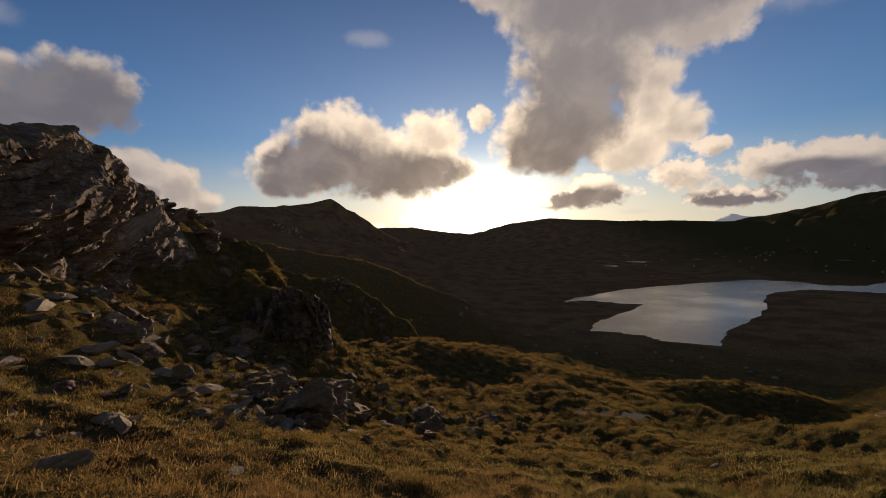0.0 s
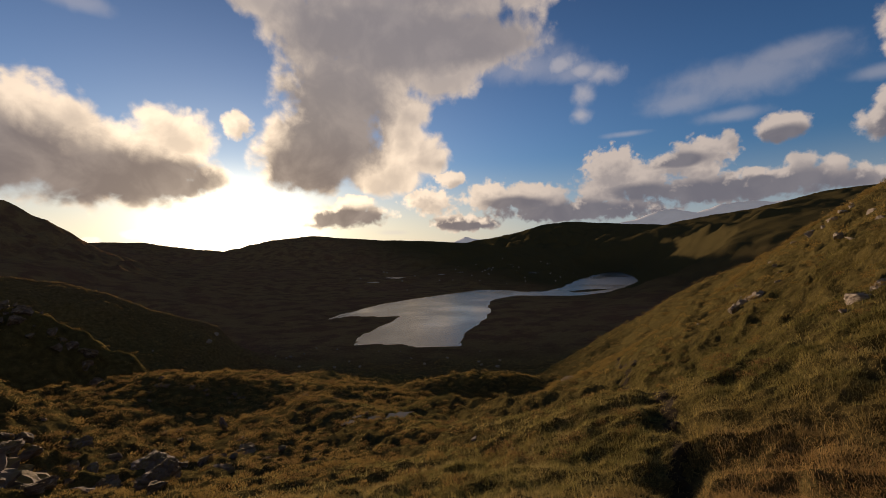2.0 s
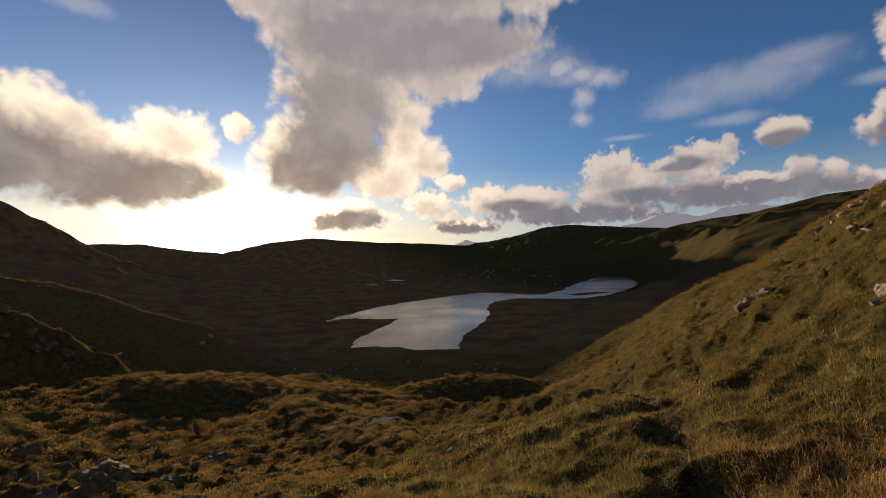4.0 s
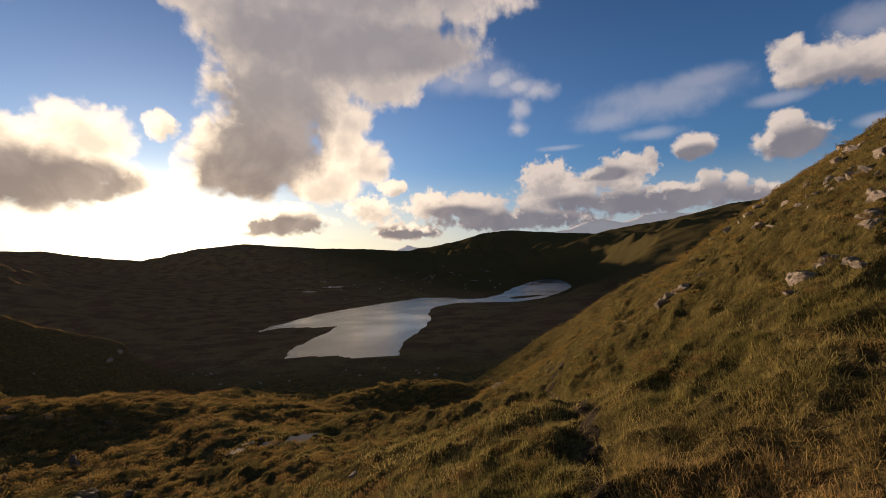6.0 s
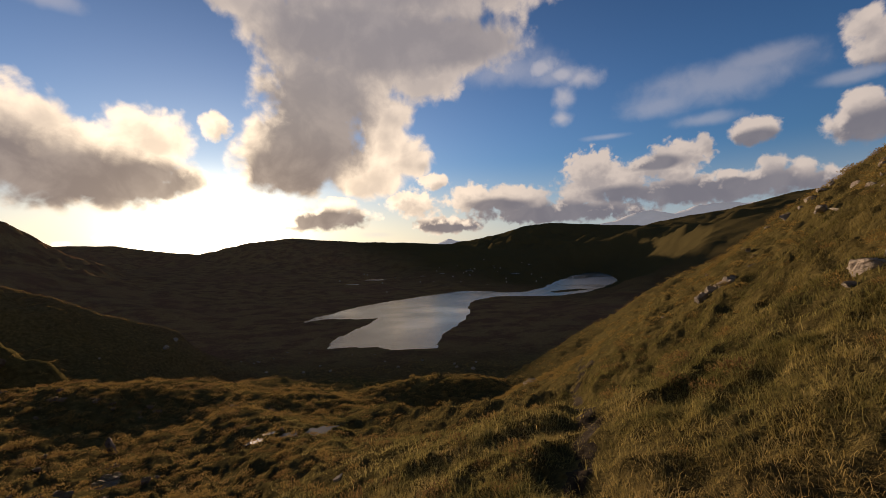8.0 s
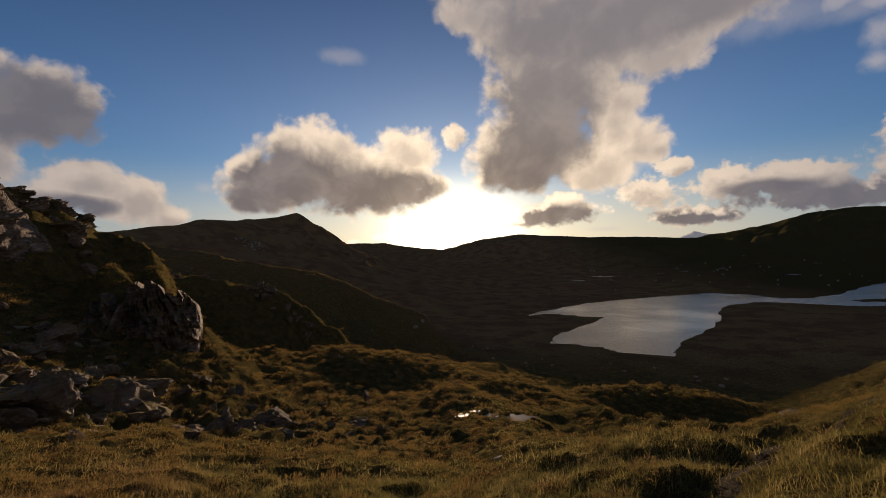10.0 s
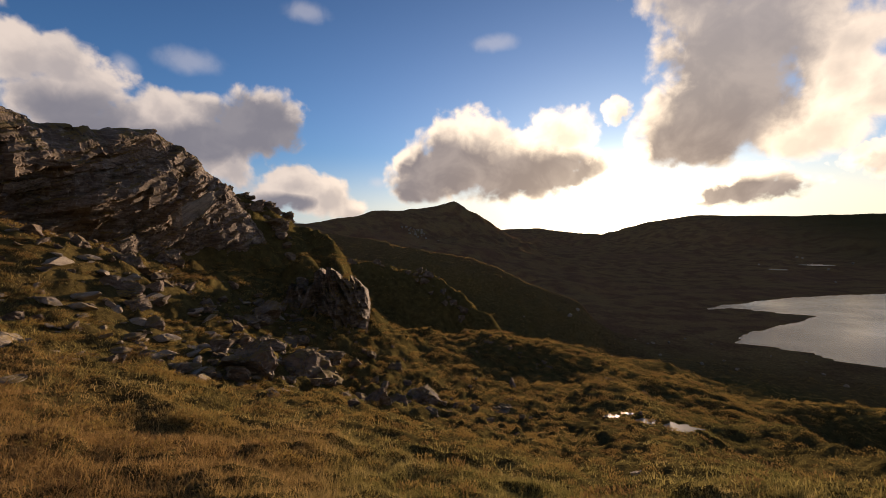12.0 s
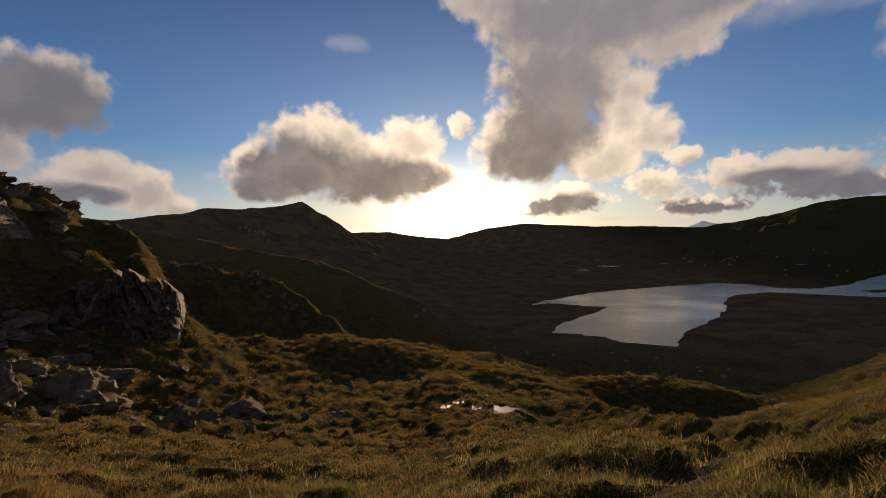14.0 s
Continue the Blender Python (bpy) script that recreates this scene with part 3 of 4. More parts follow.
def build_mountains():
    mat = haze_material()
    for name, crest in (("mountain_range", [(-52, 2.6), (-56, 3.4), (-60, 4.6), (-62, 5.0), (-64.5, 4.5), (-66, 5.0), (-69, 5.3), (-75, 5.1), (-84, 4.4), (-96, 3)]),
                        ("mountain_cone", [(-31, 0.6), (-34, 1.5), (-36, 2.3), (-37.5, 2.0), (-40, 1.7), (-44, 0.8)])):
        dist = 4000 if name == "mountain_range" else 4300
        az = np.linspace(crest[0][0], crest[-1][0], 140)
        el = np.interp(-az, [-a for a, _ in crest], [e for _, e in crest])
        rows = []
        for k in np.linspace(0, 1, 14):
            d = dist - 700 * (1 - k)
            rough = fbm(az * 12 + 300 * k, az * 0 + 7 * k, 18, 5, 4) * 22
            z = k ** 1.2 * (dist * np.tan(np.radians(el)) + rough) - 60 * (1 - k)
            rows.append(np.stack([-np.sin(np.radians(az)) * d, np.cos(np.radians(az)) * d, z], -1))
        back = rows[-1] + np.stack([-np.sin(np.radians(az)) * 250, np.cos(np.radians(az)) * 250, -rows[-1][:, 2] - 60], -1)
        verts = np.concatenate(rows + [back])
        n = len(az)
        i, j = np.meshgrid(np.arange(len(rows)), np.arange(n - 1), indexing="ij")
        faces = np.stack([i * n + j, i * n + j + 1, (i + 1) * n + j + 1, (i + 1) * n + j], -1).reshape(-1, 4)
        tagged(mesh_object(name, verts, faces, mat), "far mountains under the clouds, blue-grey haze painted into their colour", "mountains", kind="structure")


build_mountains()


# ---- pools and the trodden track ----
def disc(name, x, y, z, rx, ry, mat, seed):
    n = 64
    a = np.linspace(0, 2 * math.pi, n, endpoint=False)
    k = 1.05 + (0.28 if rx > 2 else 0.55) * np.array([noise.noise(Vector((math.cos(b) * (1.6 if rx > 2 else 3.2) + seed, math.sin(b) * (1.6 if rx > 2 else 3.2), seed))) for b in a])
    bm = bmesh.new()
    ring = [bm.verts.new((rx * q * math.cos(b), ry * q * math.sin(b), 0)) for b, q in zip(a, k)]
    bm.faces.new(ring)
    me = bpy.data.meshes.new(name)
    bm.to_mesh(me)
    bm.free()
    me.materials.append(mat)
    ob = new(name, me)
    ob.location = (x, y, z)
    return ob


for i, ((px, py, rx, ry), level) in enumerate(zip(POOLS, LEVELS)):
    if rx > 2:
        tagged(disc("pool", px, py, level + 0.25, rx, ry, PUDDLE, 1.7 * i), "small moorland pool shining with sky light", "pool", "pools on the moor")
    else:
        tagged(disc("puddle", px, py, level, rx, ry, PUDDLE, 1.7 * i), "shallow puddle shining on the boggy grass", "puddle", "puddles in the grass")


def groove_shade_material():
    m, t, bsdf, p = material("groove_shade")
    # Dark strip under the track; shade between tussocks is put into its colour.
    t.put(bsdf.inputs["Base Color"], t.ramp(t.noise(p, 5, 6, 0.65), [(0.3, (0.018, 0.013, 0.008)), (0.7, (0.05, 0.038, 0.02))]))
    bsdf.inputs["Roughness"].default_value = 1.0
    bsdf.inputs["Specular IOR Level"].default_value = 0.05
    bump(t, bsdf, t.noise(p, 16, 5, 0.7), 0.8, 0.05)
    return m


def build_track():
    pts = []
    for (x0, y0, _), (x1, y1, _) in zip(TRACK, TRACK[1:]):
        for k in np.linspace(0, 1, 24, endpoint=False):
            pts.append((x0 + (x1 - x0) * k, y0 + (y1 - y0) * k))
    pts = np.array(pts)
    pts[:, 0] += 0.12 * np.sin(np.arange(len(pts)) * 0.31)
    way = np.gradient(pts, axis=0)
    side = np.stack([-way[:, 1], way[:, 0]], -1) / np.linalg.norm(way, axis=1)[:, None]
    rows = []
    for k in np.linspace(-1, 1, 9):
        q = pts + side * k * (0.17 + 0.05 * np.sin(np.arange(len(pts)) * 0.7))[:, None]
        rows.append(np.column_stack([q, relief(q[:, 0], q[:, 1]) + 0.012 - 0.03 * k * k]))
    n = len(pts)
    i, j = np.meshgrid(np.arange(8), np.arange(n - 1), indexing="ij")
    faces = np.stack([i * n + j, i * n + j + 1, (i + 1) * n + j + 1, (i + 1) * n + j], -1).reshape(-1, 4)[:, ::-1]
    tagged(mesh_object("footpath", np.concatenate(rows), faces, groove_shade_material()), "narrow trodden path through the grass, its shaded groove painted dark", "path", kind="structure")


build_track()


# ---- rocks ----
def rock_mesh(name, seed, dims, cuts=12, fine=3, grain=0.045, mat=None):
    rng = random.Random(seed)
    bm = bmesh.new()
    bmesh.ops.create_icosphere(bm, subdivisions=fine, radius=1.0)
    planes = []
    for _ in range(cuts):
        n = Vector((rng.gauss(0, 1), rng.gauss(0, 1), rng.gauss(0, 1))).normalized()
        planes.append((n, rng.uniform(0.3, 0.62)))
    planes += [(Vector((rng.gauss(0, 0.12), rng.gauss(0, 0.12), 1)).normalized(), rng.uniform(0.45, 0.7)), (Vector((0, 0, -1)), 0.5)]
    for v in bm.verts:
        for n, c in planes:
            d = v.co.dot(n) - c
            if d > 0:
                v.co -= n * d
        q = v.co.copy()
        v.co += q.normalized() * grain * (noise.noise(q * 3.1 + Vector((seed, 0, 0))) + 0.8 * noise.noise(q * 7.3 + Vector((0, seed, 0))) + 0.5 * noise.noise(q * 15 + Vector((0, 0, seed))))
        v.co += Vector((q.x, q.y, 0)) * grain * 1.4 * (abs(noise.noise(Vector((q.x * 1.1, q.y * 1.1, q.z * 8 + seed)))) - 0.2)
    top = max(v.co.z for v in bm.verts)
    wide = max(abs(v.co.x) for v in bm.verts)
    deep = max(abs(v.co.y) for v in bm.verts)
    for v in bm.verts:
        v.co = Vector((v.co.x / wide * dims[0] / 2, v.co.y / deep * dims[1] / 2, (v.co.z / top * 0.5 + 0.3) * dims[2]))
    me = bpy.data.meshes.new(name)
    bm.to_mesh(me)
    bm.free()
    me.materials.append(mat or ROCK)
    return me


def ground_z(x, y):
    return float(relief(np.array([float(x)]), np.array([float(y)]))[0])


PALE_BLOCKS = [rock_mesh("boulder", 60 + i, (1, 0.75, 0.6), 13, 3, 0.1, PALE) for i in range(4)]
BLOCKS = [rock_mesh("boulder", 20 + i, (1, 0.8 + 0.05 * i, 0.62 + 0.06 * (i % 3)), 13 + i % 3, 5, 0.12) for i in range(6)]
STONES = [rock_mesh("stone", 120 + i, (1, 0.8 + 0.05 * i, 0.55 + 0.06 * (i % 3)), 12, 3, 0.12) for i in range(6)]
SLABS = [rock_mesh("flat_stone", 40 + i, (1, 0.6, 0.2 + 0.05 * (i % 3)), 12, 3, 0.06, PALE) for i in range(5)]


NAMES = {"fallen rocks": "fallen_rock", "scree stones": "scree_stone", "stones in the hollow": "stone", "rocks on the hillside": "hillside_rock", "outcrops on the far hill": "hill_outcrop", "stones in the valley": "valley_stone", "rocks in the heather banks": "bank_rock"}


def place_rock(x, y, size, kind, label, group, spin, lean=(0, 0), sink=0.12):
    me = (SLABS if kind == "flat_stone" else BLOCKS)[int(abs(x * 7.3 + y * 3.1) * 10) % (5 if kind == "flat_stone" else 6)]
    if size < 1.2 and kind == "boulder":
        me = STONES[int(abs(x * 7.3 + y * 3.1) * 10) % 6]
    if "pale" in label and "lichen" not in label and kind == "boulder":
        me = PALE_BLOCKS[int(abs(x * 5.1 + y) * 10) % 4]
    ob = new(NAMES.get(group, kind) if kind == "boulder" else kind, me)
    ob.matrix_world = pose(x, y, ground_z(x, y) - sink * size * 0.5, lean[0], lean[1], spin) @ Matrix.Scale(size, 4)
    return tagged(ob, label, "rock", group)


# x, y, width, spin, height of its own
BIG = [(-15.7, 11.5, 1.2, 40, 0.9), (-10.2, 11.2, 2.4, 15, 1.0), (-9.9, 14.1, 3.0, 100, 1.0), (-15.4, 18.4, 1.9, 75, 1.0), (-14.7, 16.7, 1.7, 140, 0.8), (-13.5, 19.0, 1.5, 60, 0.9), (-10.1, 15.9, 1.5, 30, 0.7), (-12.4, 14.6, 1.9, 200, 0.6),
       (-6.2, 12.5, 1.25, 20, 1.0), (-6.4, 14.1, 1.4, 250, 0.9), (-8.9, 20.4, 1.6, 80, 0.6), (-6.5, 17.6, 2.1, 10, 0.55), (-7.6, 15.6, 1.3, 130, 0.6), (-3.2, 20.2, 1.8, 40, 0.4),
       (-18.1, 13.3, 1.8, 20, 0.9), (-18.0, 14.7, 1.5, 75, 0.7), (-19.7, 16.8, 2.0, 140, 0.9), (-15.2, 17.8, 1.9, 33, 0.7), (-14.7, 11.0, 1.3, 310, 0.6)]
for x, y, size, spin, tall in BIG:
    ob = place_rock(x, y, size, "boulder", "large angular brown schist boulder with pale lichen", "boulders below the crag", spin, (random.uniform(-12, 12), random.uniform(-12, 12)), 0.22)
    ob.matrix_world = ob.matrix_world @ Matrix.Diagonal((1, 1, tall, 1))
FLAT = [(-15.2, 9.6, 1.3, 10, 8), (-14.4, 9.0, 1.0, 40, -6), (-13.9, 10.4, 1.2, 80, 25), (-12.7, 10.3, 1.1, 20, 10), (-11.4, 9.2, 1.0, 65, 4), (-10.5, 9.1, 1.1, 30, -5), (-15.3, 7.4, 1.0, 100, 6), (-17.8, 11.5, 1.1, 15, 12), (-17.0, 10.1, 1.4, 120, 8),
        (-16.2, 11.4, 1.2, 60, 15), (-16.9, 12.6, 1.0, 20, 22), (-15.8, 12.6, 1.3, 95, 18), (-21.0, 11.9, 0.8, 10, 20), (-14.8, 13.4, 1.1, 150, 12), (-13.2, 12.6, 1.2, 25, 9),
        (-11.1, 7.3, 0.7, 15, 5), (-10.9, 3.6, 0.8, 50, 4), (-9.1, 4.5, 0.5, 95, 3), (-11.7, 5.8, 1.0, 140, 5), (1.1, 8.6, 0.32, 20, 6), (0.6, 6.5, 0.3, 40, 4), (2.4, 4.6, 0.25, 70, 4)]
for x, y, size, spin, lean in FLAT:
    place_rock(x, y, size, "flat_stone", "flat pale slab of schist half sunk in grass", "slabs on the grass", spin, (lean, 0), 0.16)
tagged(place_rock(-3.6, 26.6, 0.8, "boulder", "", "", 10, (0, 70), -0.4), "small upright stone standing in the bog", "rock", "boulders below the crag")
SLOPE = [(14.4, 6.9, 0.95, 10), (6.7, 2.0, 0.95, 60), (7.2, 1.75, 0.7, 120), (22.3, 23.6, 2.1, 80), (23.6, 24.2, 1.4, 150), (24.6, 23.6, 1.0, 40), (24.3, 2.7, 1.2, 30), (25.2, 2.2, 0.9, 80), (23.6, 3.1, 0.8, 140), (26.5, 2.9, 1.0, 220), (14.9, 7.3, 0.45, 95), (6.3, 2.2, 0.35, 300), (19.0, 3.9, 0.6, 74), (17.4, 3.5, 0.65, 111), (11.6, 1.2, 0.8, 185), (9.3, 1.2, 0.7, 222), (15.7, 2.4, 0.5, 259), (24.8, 21.3, 0.6, 296)]
SLOPE += [(14.7, 6.9, 0.65, 15), (24.9, 6.9, 0.99, 135), (25.7, 6.7, 0.87, 240), (25.7, 6.3, 0.79, 345), (24.8, 7.3, 0.69, 30), (17.0, 3.6, 0.54, 24), (10.4, 1.2, 0.8, 15), (7.9, 1.1, 0.57, 85), (9.9, 1.3, 0.51, 305), (17.4, 2.4, 0.6, 245), (17.8, 2.8, 0.51, 70), (15.3, 1.6, 0.74, 200), (17.8, 3.1, 0.45, 290), (27.1, 8.4, 0.67, 250), (27.0, 9.4, 0.58, 40), (6.7, 1.4, 0.51, 60), (5.9, 1.2, 0.34, 270)]
for x, y, size, spin in SLOPE:
    place_rock(x, y, size, "boulder", "pale weathered boulder on the grassy hillside", "rocks on the hillside", spin, (-6, 14), sink=0.3).scale.z *= 0.62

rng = random.Random(5)
for cx, cy, spread, count, small, large in ((-11.0, 13.0, 2.2, 22, 0.3, 0.8), (-6.6, 15.4, 1.9, 16, 0.25, 0.7), (-14.6, 22.2, 1.6, 14, 0.3, 0.8), (-14.0, 16.6, 2.0, 18, 0.3, 0.9), (-17.5, 13.5, 2.0, 22, 0.3, 0.9)):
    for _ in range(count):
        x, y = rng.gauss(cx, spread), rng.gauss(cy, spread * 0.9)
        place_rock(x, y, rng.uniform(small, large), "boulder", "jumbled brown boulder among other fallen rocks", "fallen rocks", rng.uniform(0, 360), (rng.uniform(-25, 25), rng.uniform(-25, 25)), 0.25)
for _ in range(420):
    a, d = rng.uniform(30, 72), rng.uniform(11.0, 25)
    x, y = -2 - math.sin(radians(a)) * d, math.cos(radians(a)) * d
    if rng.random() < 0.55 or y > 0.55 * -x:
        size = rng.choice((0.18, 0.25, 0.3, 0.4, 0.5, 0.8))
        place_rock(x, y, size, rng.choice(("boulder", "flat_stone", "flat_stone")), "loose grey scree stone among heather", "scree stones", rng.uniform(0, 360), (rng.uniform(-20, 20), rng.uniform(-20, 20)), 0.05)
for _ in range(70):
    a, d = rng.uniform(-16, 40), rng.uniform(13, 26)
    x, y = -2 - math.sin(radians(a)) * d, math.cos(radians(a)) * d
    if x < -1.5 or rng.random() < 0.2:
        place_rock(x, y, rng.uniform(0.18, 0.45), "boulder", "small grey stone in the boggy grass", "stones in the hollow", rng.uniform(0, 360))
for _ in range(200):
    x = 14 + 80 * rng.random() ** 1.2
    y = 0.06 * x + rng.gauss(2, 3.4) + (3 if rng.random() < 0.4 else 0)
    place_rock(x, y, rng.uniform(0.3, 1.0) * (0.6 + x / 120), rng.choice(("boulder", "boulder", "flat_stone")), "pale grey rock breaking through the hillside turf", "rocks on the hillside", rng.uniform(0, 360), (rng.uniform(-10, 10), rng.uniform(-25, 10)), 0.2)
for _ in range(30):
    k = rng.random()
    place_rock(-128 + 22 * k + rng.gauss(0, 3.5), 336 + 8 * rng.gauss(0, 1), rng.uniform(1.2, 3.6), "boulder", "pale rock outcrop high on the dark hill", "outcrops on the far hill", rng.uniform(0, 360), (rng.uniform(-30, 30), rng.uniform(-30, 30)), sink=0.1)
for _ in range(40):
    place_rock(rng.uniform(150, 470), rng.uniform(300, 440), rng.uniform(1.2, 3.2), "boulder", "pale boulder on the dark moor beyond the lake", "boulders beyond the lake", rng.uniform(0, 360), sink=-0.3)
for _ in range(50):
    a, d = rng.uniform(-45, 8), rng.uniform(70, 150)
    place_rock(-math.sin(radians(a)) * d, math.cos(radians(a)) * d, rng.uniform(0.5, 1.6), "boulder", "pale stone on the dark valley side", "stones in the valley", rng.uniform(0, 360))

for a0, a1, d0, d1, count, large in ((11.5, 20, 51, 57, 26, 1.7), (20, 31, 56, 61, 16, 1.5), (28, 38, 30.5, 36, 30, 1.2), (-13, 14, 31, 37, 24, 0.6)):
    for _ in range(count):
        k = rng.random()
        a, d = a0 + (a1 - a0) * k, d0 + (d1 - d0) * k + rng.gauss(0, 0.8)
        place_rock(-math.sin(radians(a)) * d, math.cos(radians(a)) * d, rng.uniform(0.3, large), "boulder", "dark weathered rock breaking through a heather bank", "rocks in the heather banks", rng.uniform(0, 360), (rng.uniform(-25, 25), rng.uniform(-25, 25)), 0.3)


# ---- the crag ----
def cell(i, j, seed):
    return lattice(np.floor(i), np.floor(j), seed)


def ledges(s, b, wide, high, seed):
    """Blocks of bedded rock: one value for each block, rows offset."""
    row = np.floor(b / high + 0.35 * np.sin(s * 0.8 / wide))
    return cell(s / wide + 3.3 * cell(row, row * 0 + 4, seed), row, seed + 1)


def build_crag():
    line = np.array(polar([(92, 24, 6.8), (84, 24, 7.0), (70, 25, 6.7), (61, 27, 6.4), (56, 28.6, 6.8), (52, 30, 7.3), (50, 31, 7.2), (47.6, 32, 6.3), (45.5, 33, 5.3), (43.8, 34, 4.5), (42.4, 35, 3.4), (41.4, 36, 1.8)]))
    step = np.concatenate([[0], np.cumsum(np.linalg.norm(np.diff(line[:, :2], axis=0), axis=1))])
    s = np.linspace(0, step[-1], 420)
    c = np.stack([np.interp(s, step, line[:, k]) for k in range(3)], -1)
    way = np.gradient(c[:, :2], axis=0)
    out = np.stack([way[:, 1], -way[:, 0]], -1)
    out /= np.linalg.norm(out, axis=1)[:, None]
    flip = np.sign((out * (np.array([-2, 0]) - c[:, :2])).sum(1))
    out *= flip[:, None]
    kernel = np.ones(41) / 41
    pad = np.pad(out, ((20, 20), (0, 0)), "edge")
    out = np.stack([np.convolve(pad[:, k], kernel, "valid") for k in range(2)], -1)
    tall = np.interp(s, [0, step[-1] * 0.75, step[-1]], [7.5, 5.5, 3.0])
    rows = []
    foot = c[:, :2] + out * 3.4
    tall = np.maximum(tall, c[:, 2] - relief(foot[:, 0], foot[:, 1]) + 0.9)
    for v in np.linspace(0, 1.4, 130):
        up = min(v, 1.0)
        back = max(v - 1.0, 0)
        z = c[:, 2] - tall * (1 - up) - back * 4
        reach = 2.7 * math.sqrt(1 - up) - 1.5 * max(0.42 - up, 0) / 0.42 - back * 8
        bed = z - 0.42 * s
        d = 1.1 * (ledges(s, bed, 4.5, 1.5, 3) - 0.5) + 0.5 * (ledges(s, bed, 1.8, 0.55, 13) - 0.5) + 0.2 * (ledges(s, bed, 0.7, 0.22, 23) - 0.5) + 1.1 * fbm(s, z, 5.0, 33, 3)
        d = d * (1 - 0.65 * max(up - 0.7, 0) / 0.3)
        d = d * (0.35 if v > 1.25 else 1.0) * np.clip((s[-1] - s) / 5, 0.25, 1)
        lift = (0.5 * fbm(s, s * 0 + back * 3, 3.0, 43, 4) + 0.22 * (ledges(s, bed, 0.9, 0.4, 53) - 0.5)) * up
        xy = c[:, :2] + out * (reach + d)[:, None]
        rows.append(np.column_stack([xy, z + lift]))
    n = len(s)
    i, j = np.meshgrid(np.arange(len(rows) - 1), np.arange(n - 1), indexing="ij")
    faces = np.stack([i * n + j, i * n + j + 1, (i + 1) * n + j + 1, (i + 1) * n + j], -1).reshape(-1, 4)
    crag = new("rock_crag")
    tagged(crag, "craggy bedded schist cliff with mossy ledges", "crag")
    mesh_object("rock_face", np.concatenate(rows), faces, ROCK, crag, smooth=False)
    slab = new("slab", rock_mesh("slab", 77, (4.4, 1.0, 1.1), 7, 4, 0.07, PALE))
    slab.parent = crag
    slab.matrix_world = pose(-20.1, 18.8, 2.1, 20, -34, 64)
    for x, y, z, k, spin, lean in ((-23.2, 23.0, 3.6, 1.7, 30, -25), (-22.2, 22.2, 2.6, 1.2, 70, -20), (-24.2, 21.0, 4.9, 1.6, 10, -30), (-24.0, 24.2, 3.6, 1.5, 50, -20), (-23.4, 29.0, 2.6, 1.4, 20, -15), (-25.5, 18.2, 5.2, 2.0, 110, -18)):
        block = new("rock_block", BLOCKS[int(k * 10) % 6])
        block.parent = crag
        block.matrix_world = pose(x, y, z - 0.5 * k, 0, lean, spin) @ Matrix.Scale(k, 4)
    pick = random.Random(31)
    for i in range(46):
        a = 35.5 + 10 * i / 45
        d = np.interp(a, [33, 37.7, 40.4, 44, 48], [50, 41, 38, 36.5, 35.5]) - abs(pick.gauss(0.6, 1.5))
        x, y, k = -math.sin(radians(a)) * d, math.cos(radians(a)) * d, pick.uniform(0.9, 2.3)
        block = new("rock_block", BLOCKS[i % 6])
        block.parent = crag
        block.matrix_world = pose(x, y, ground_z(x, y) - 0.22 * k, pick.uniform(-10, 10), pick.uniform(-35, -10), pick.uniform(0, 60)) @ Matrix.Diagonal((k * 1.2, k, k * 0.6, 1))


build_crag()


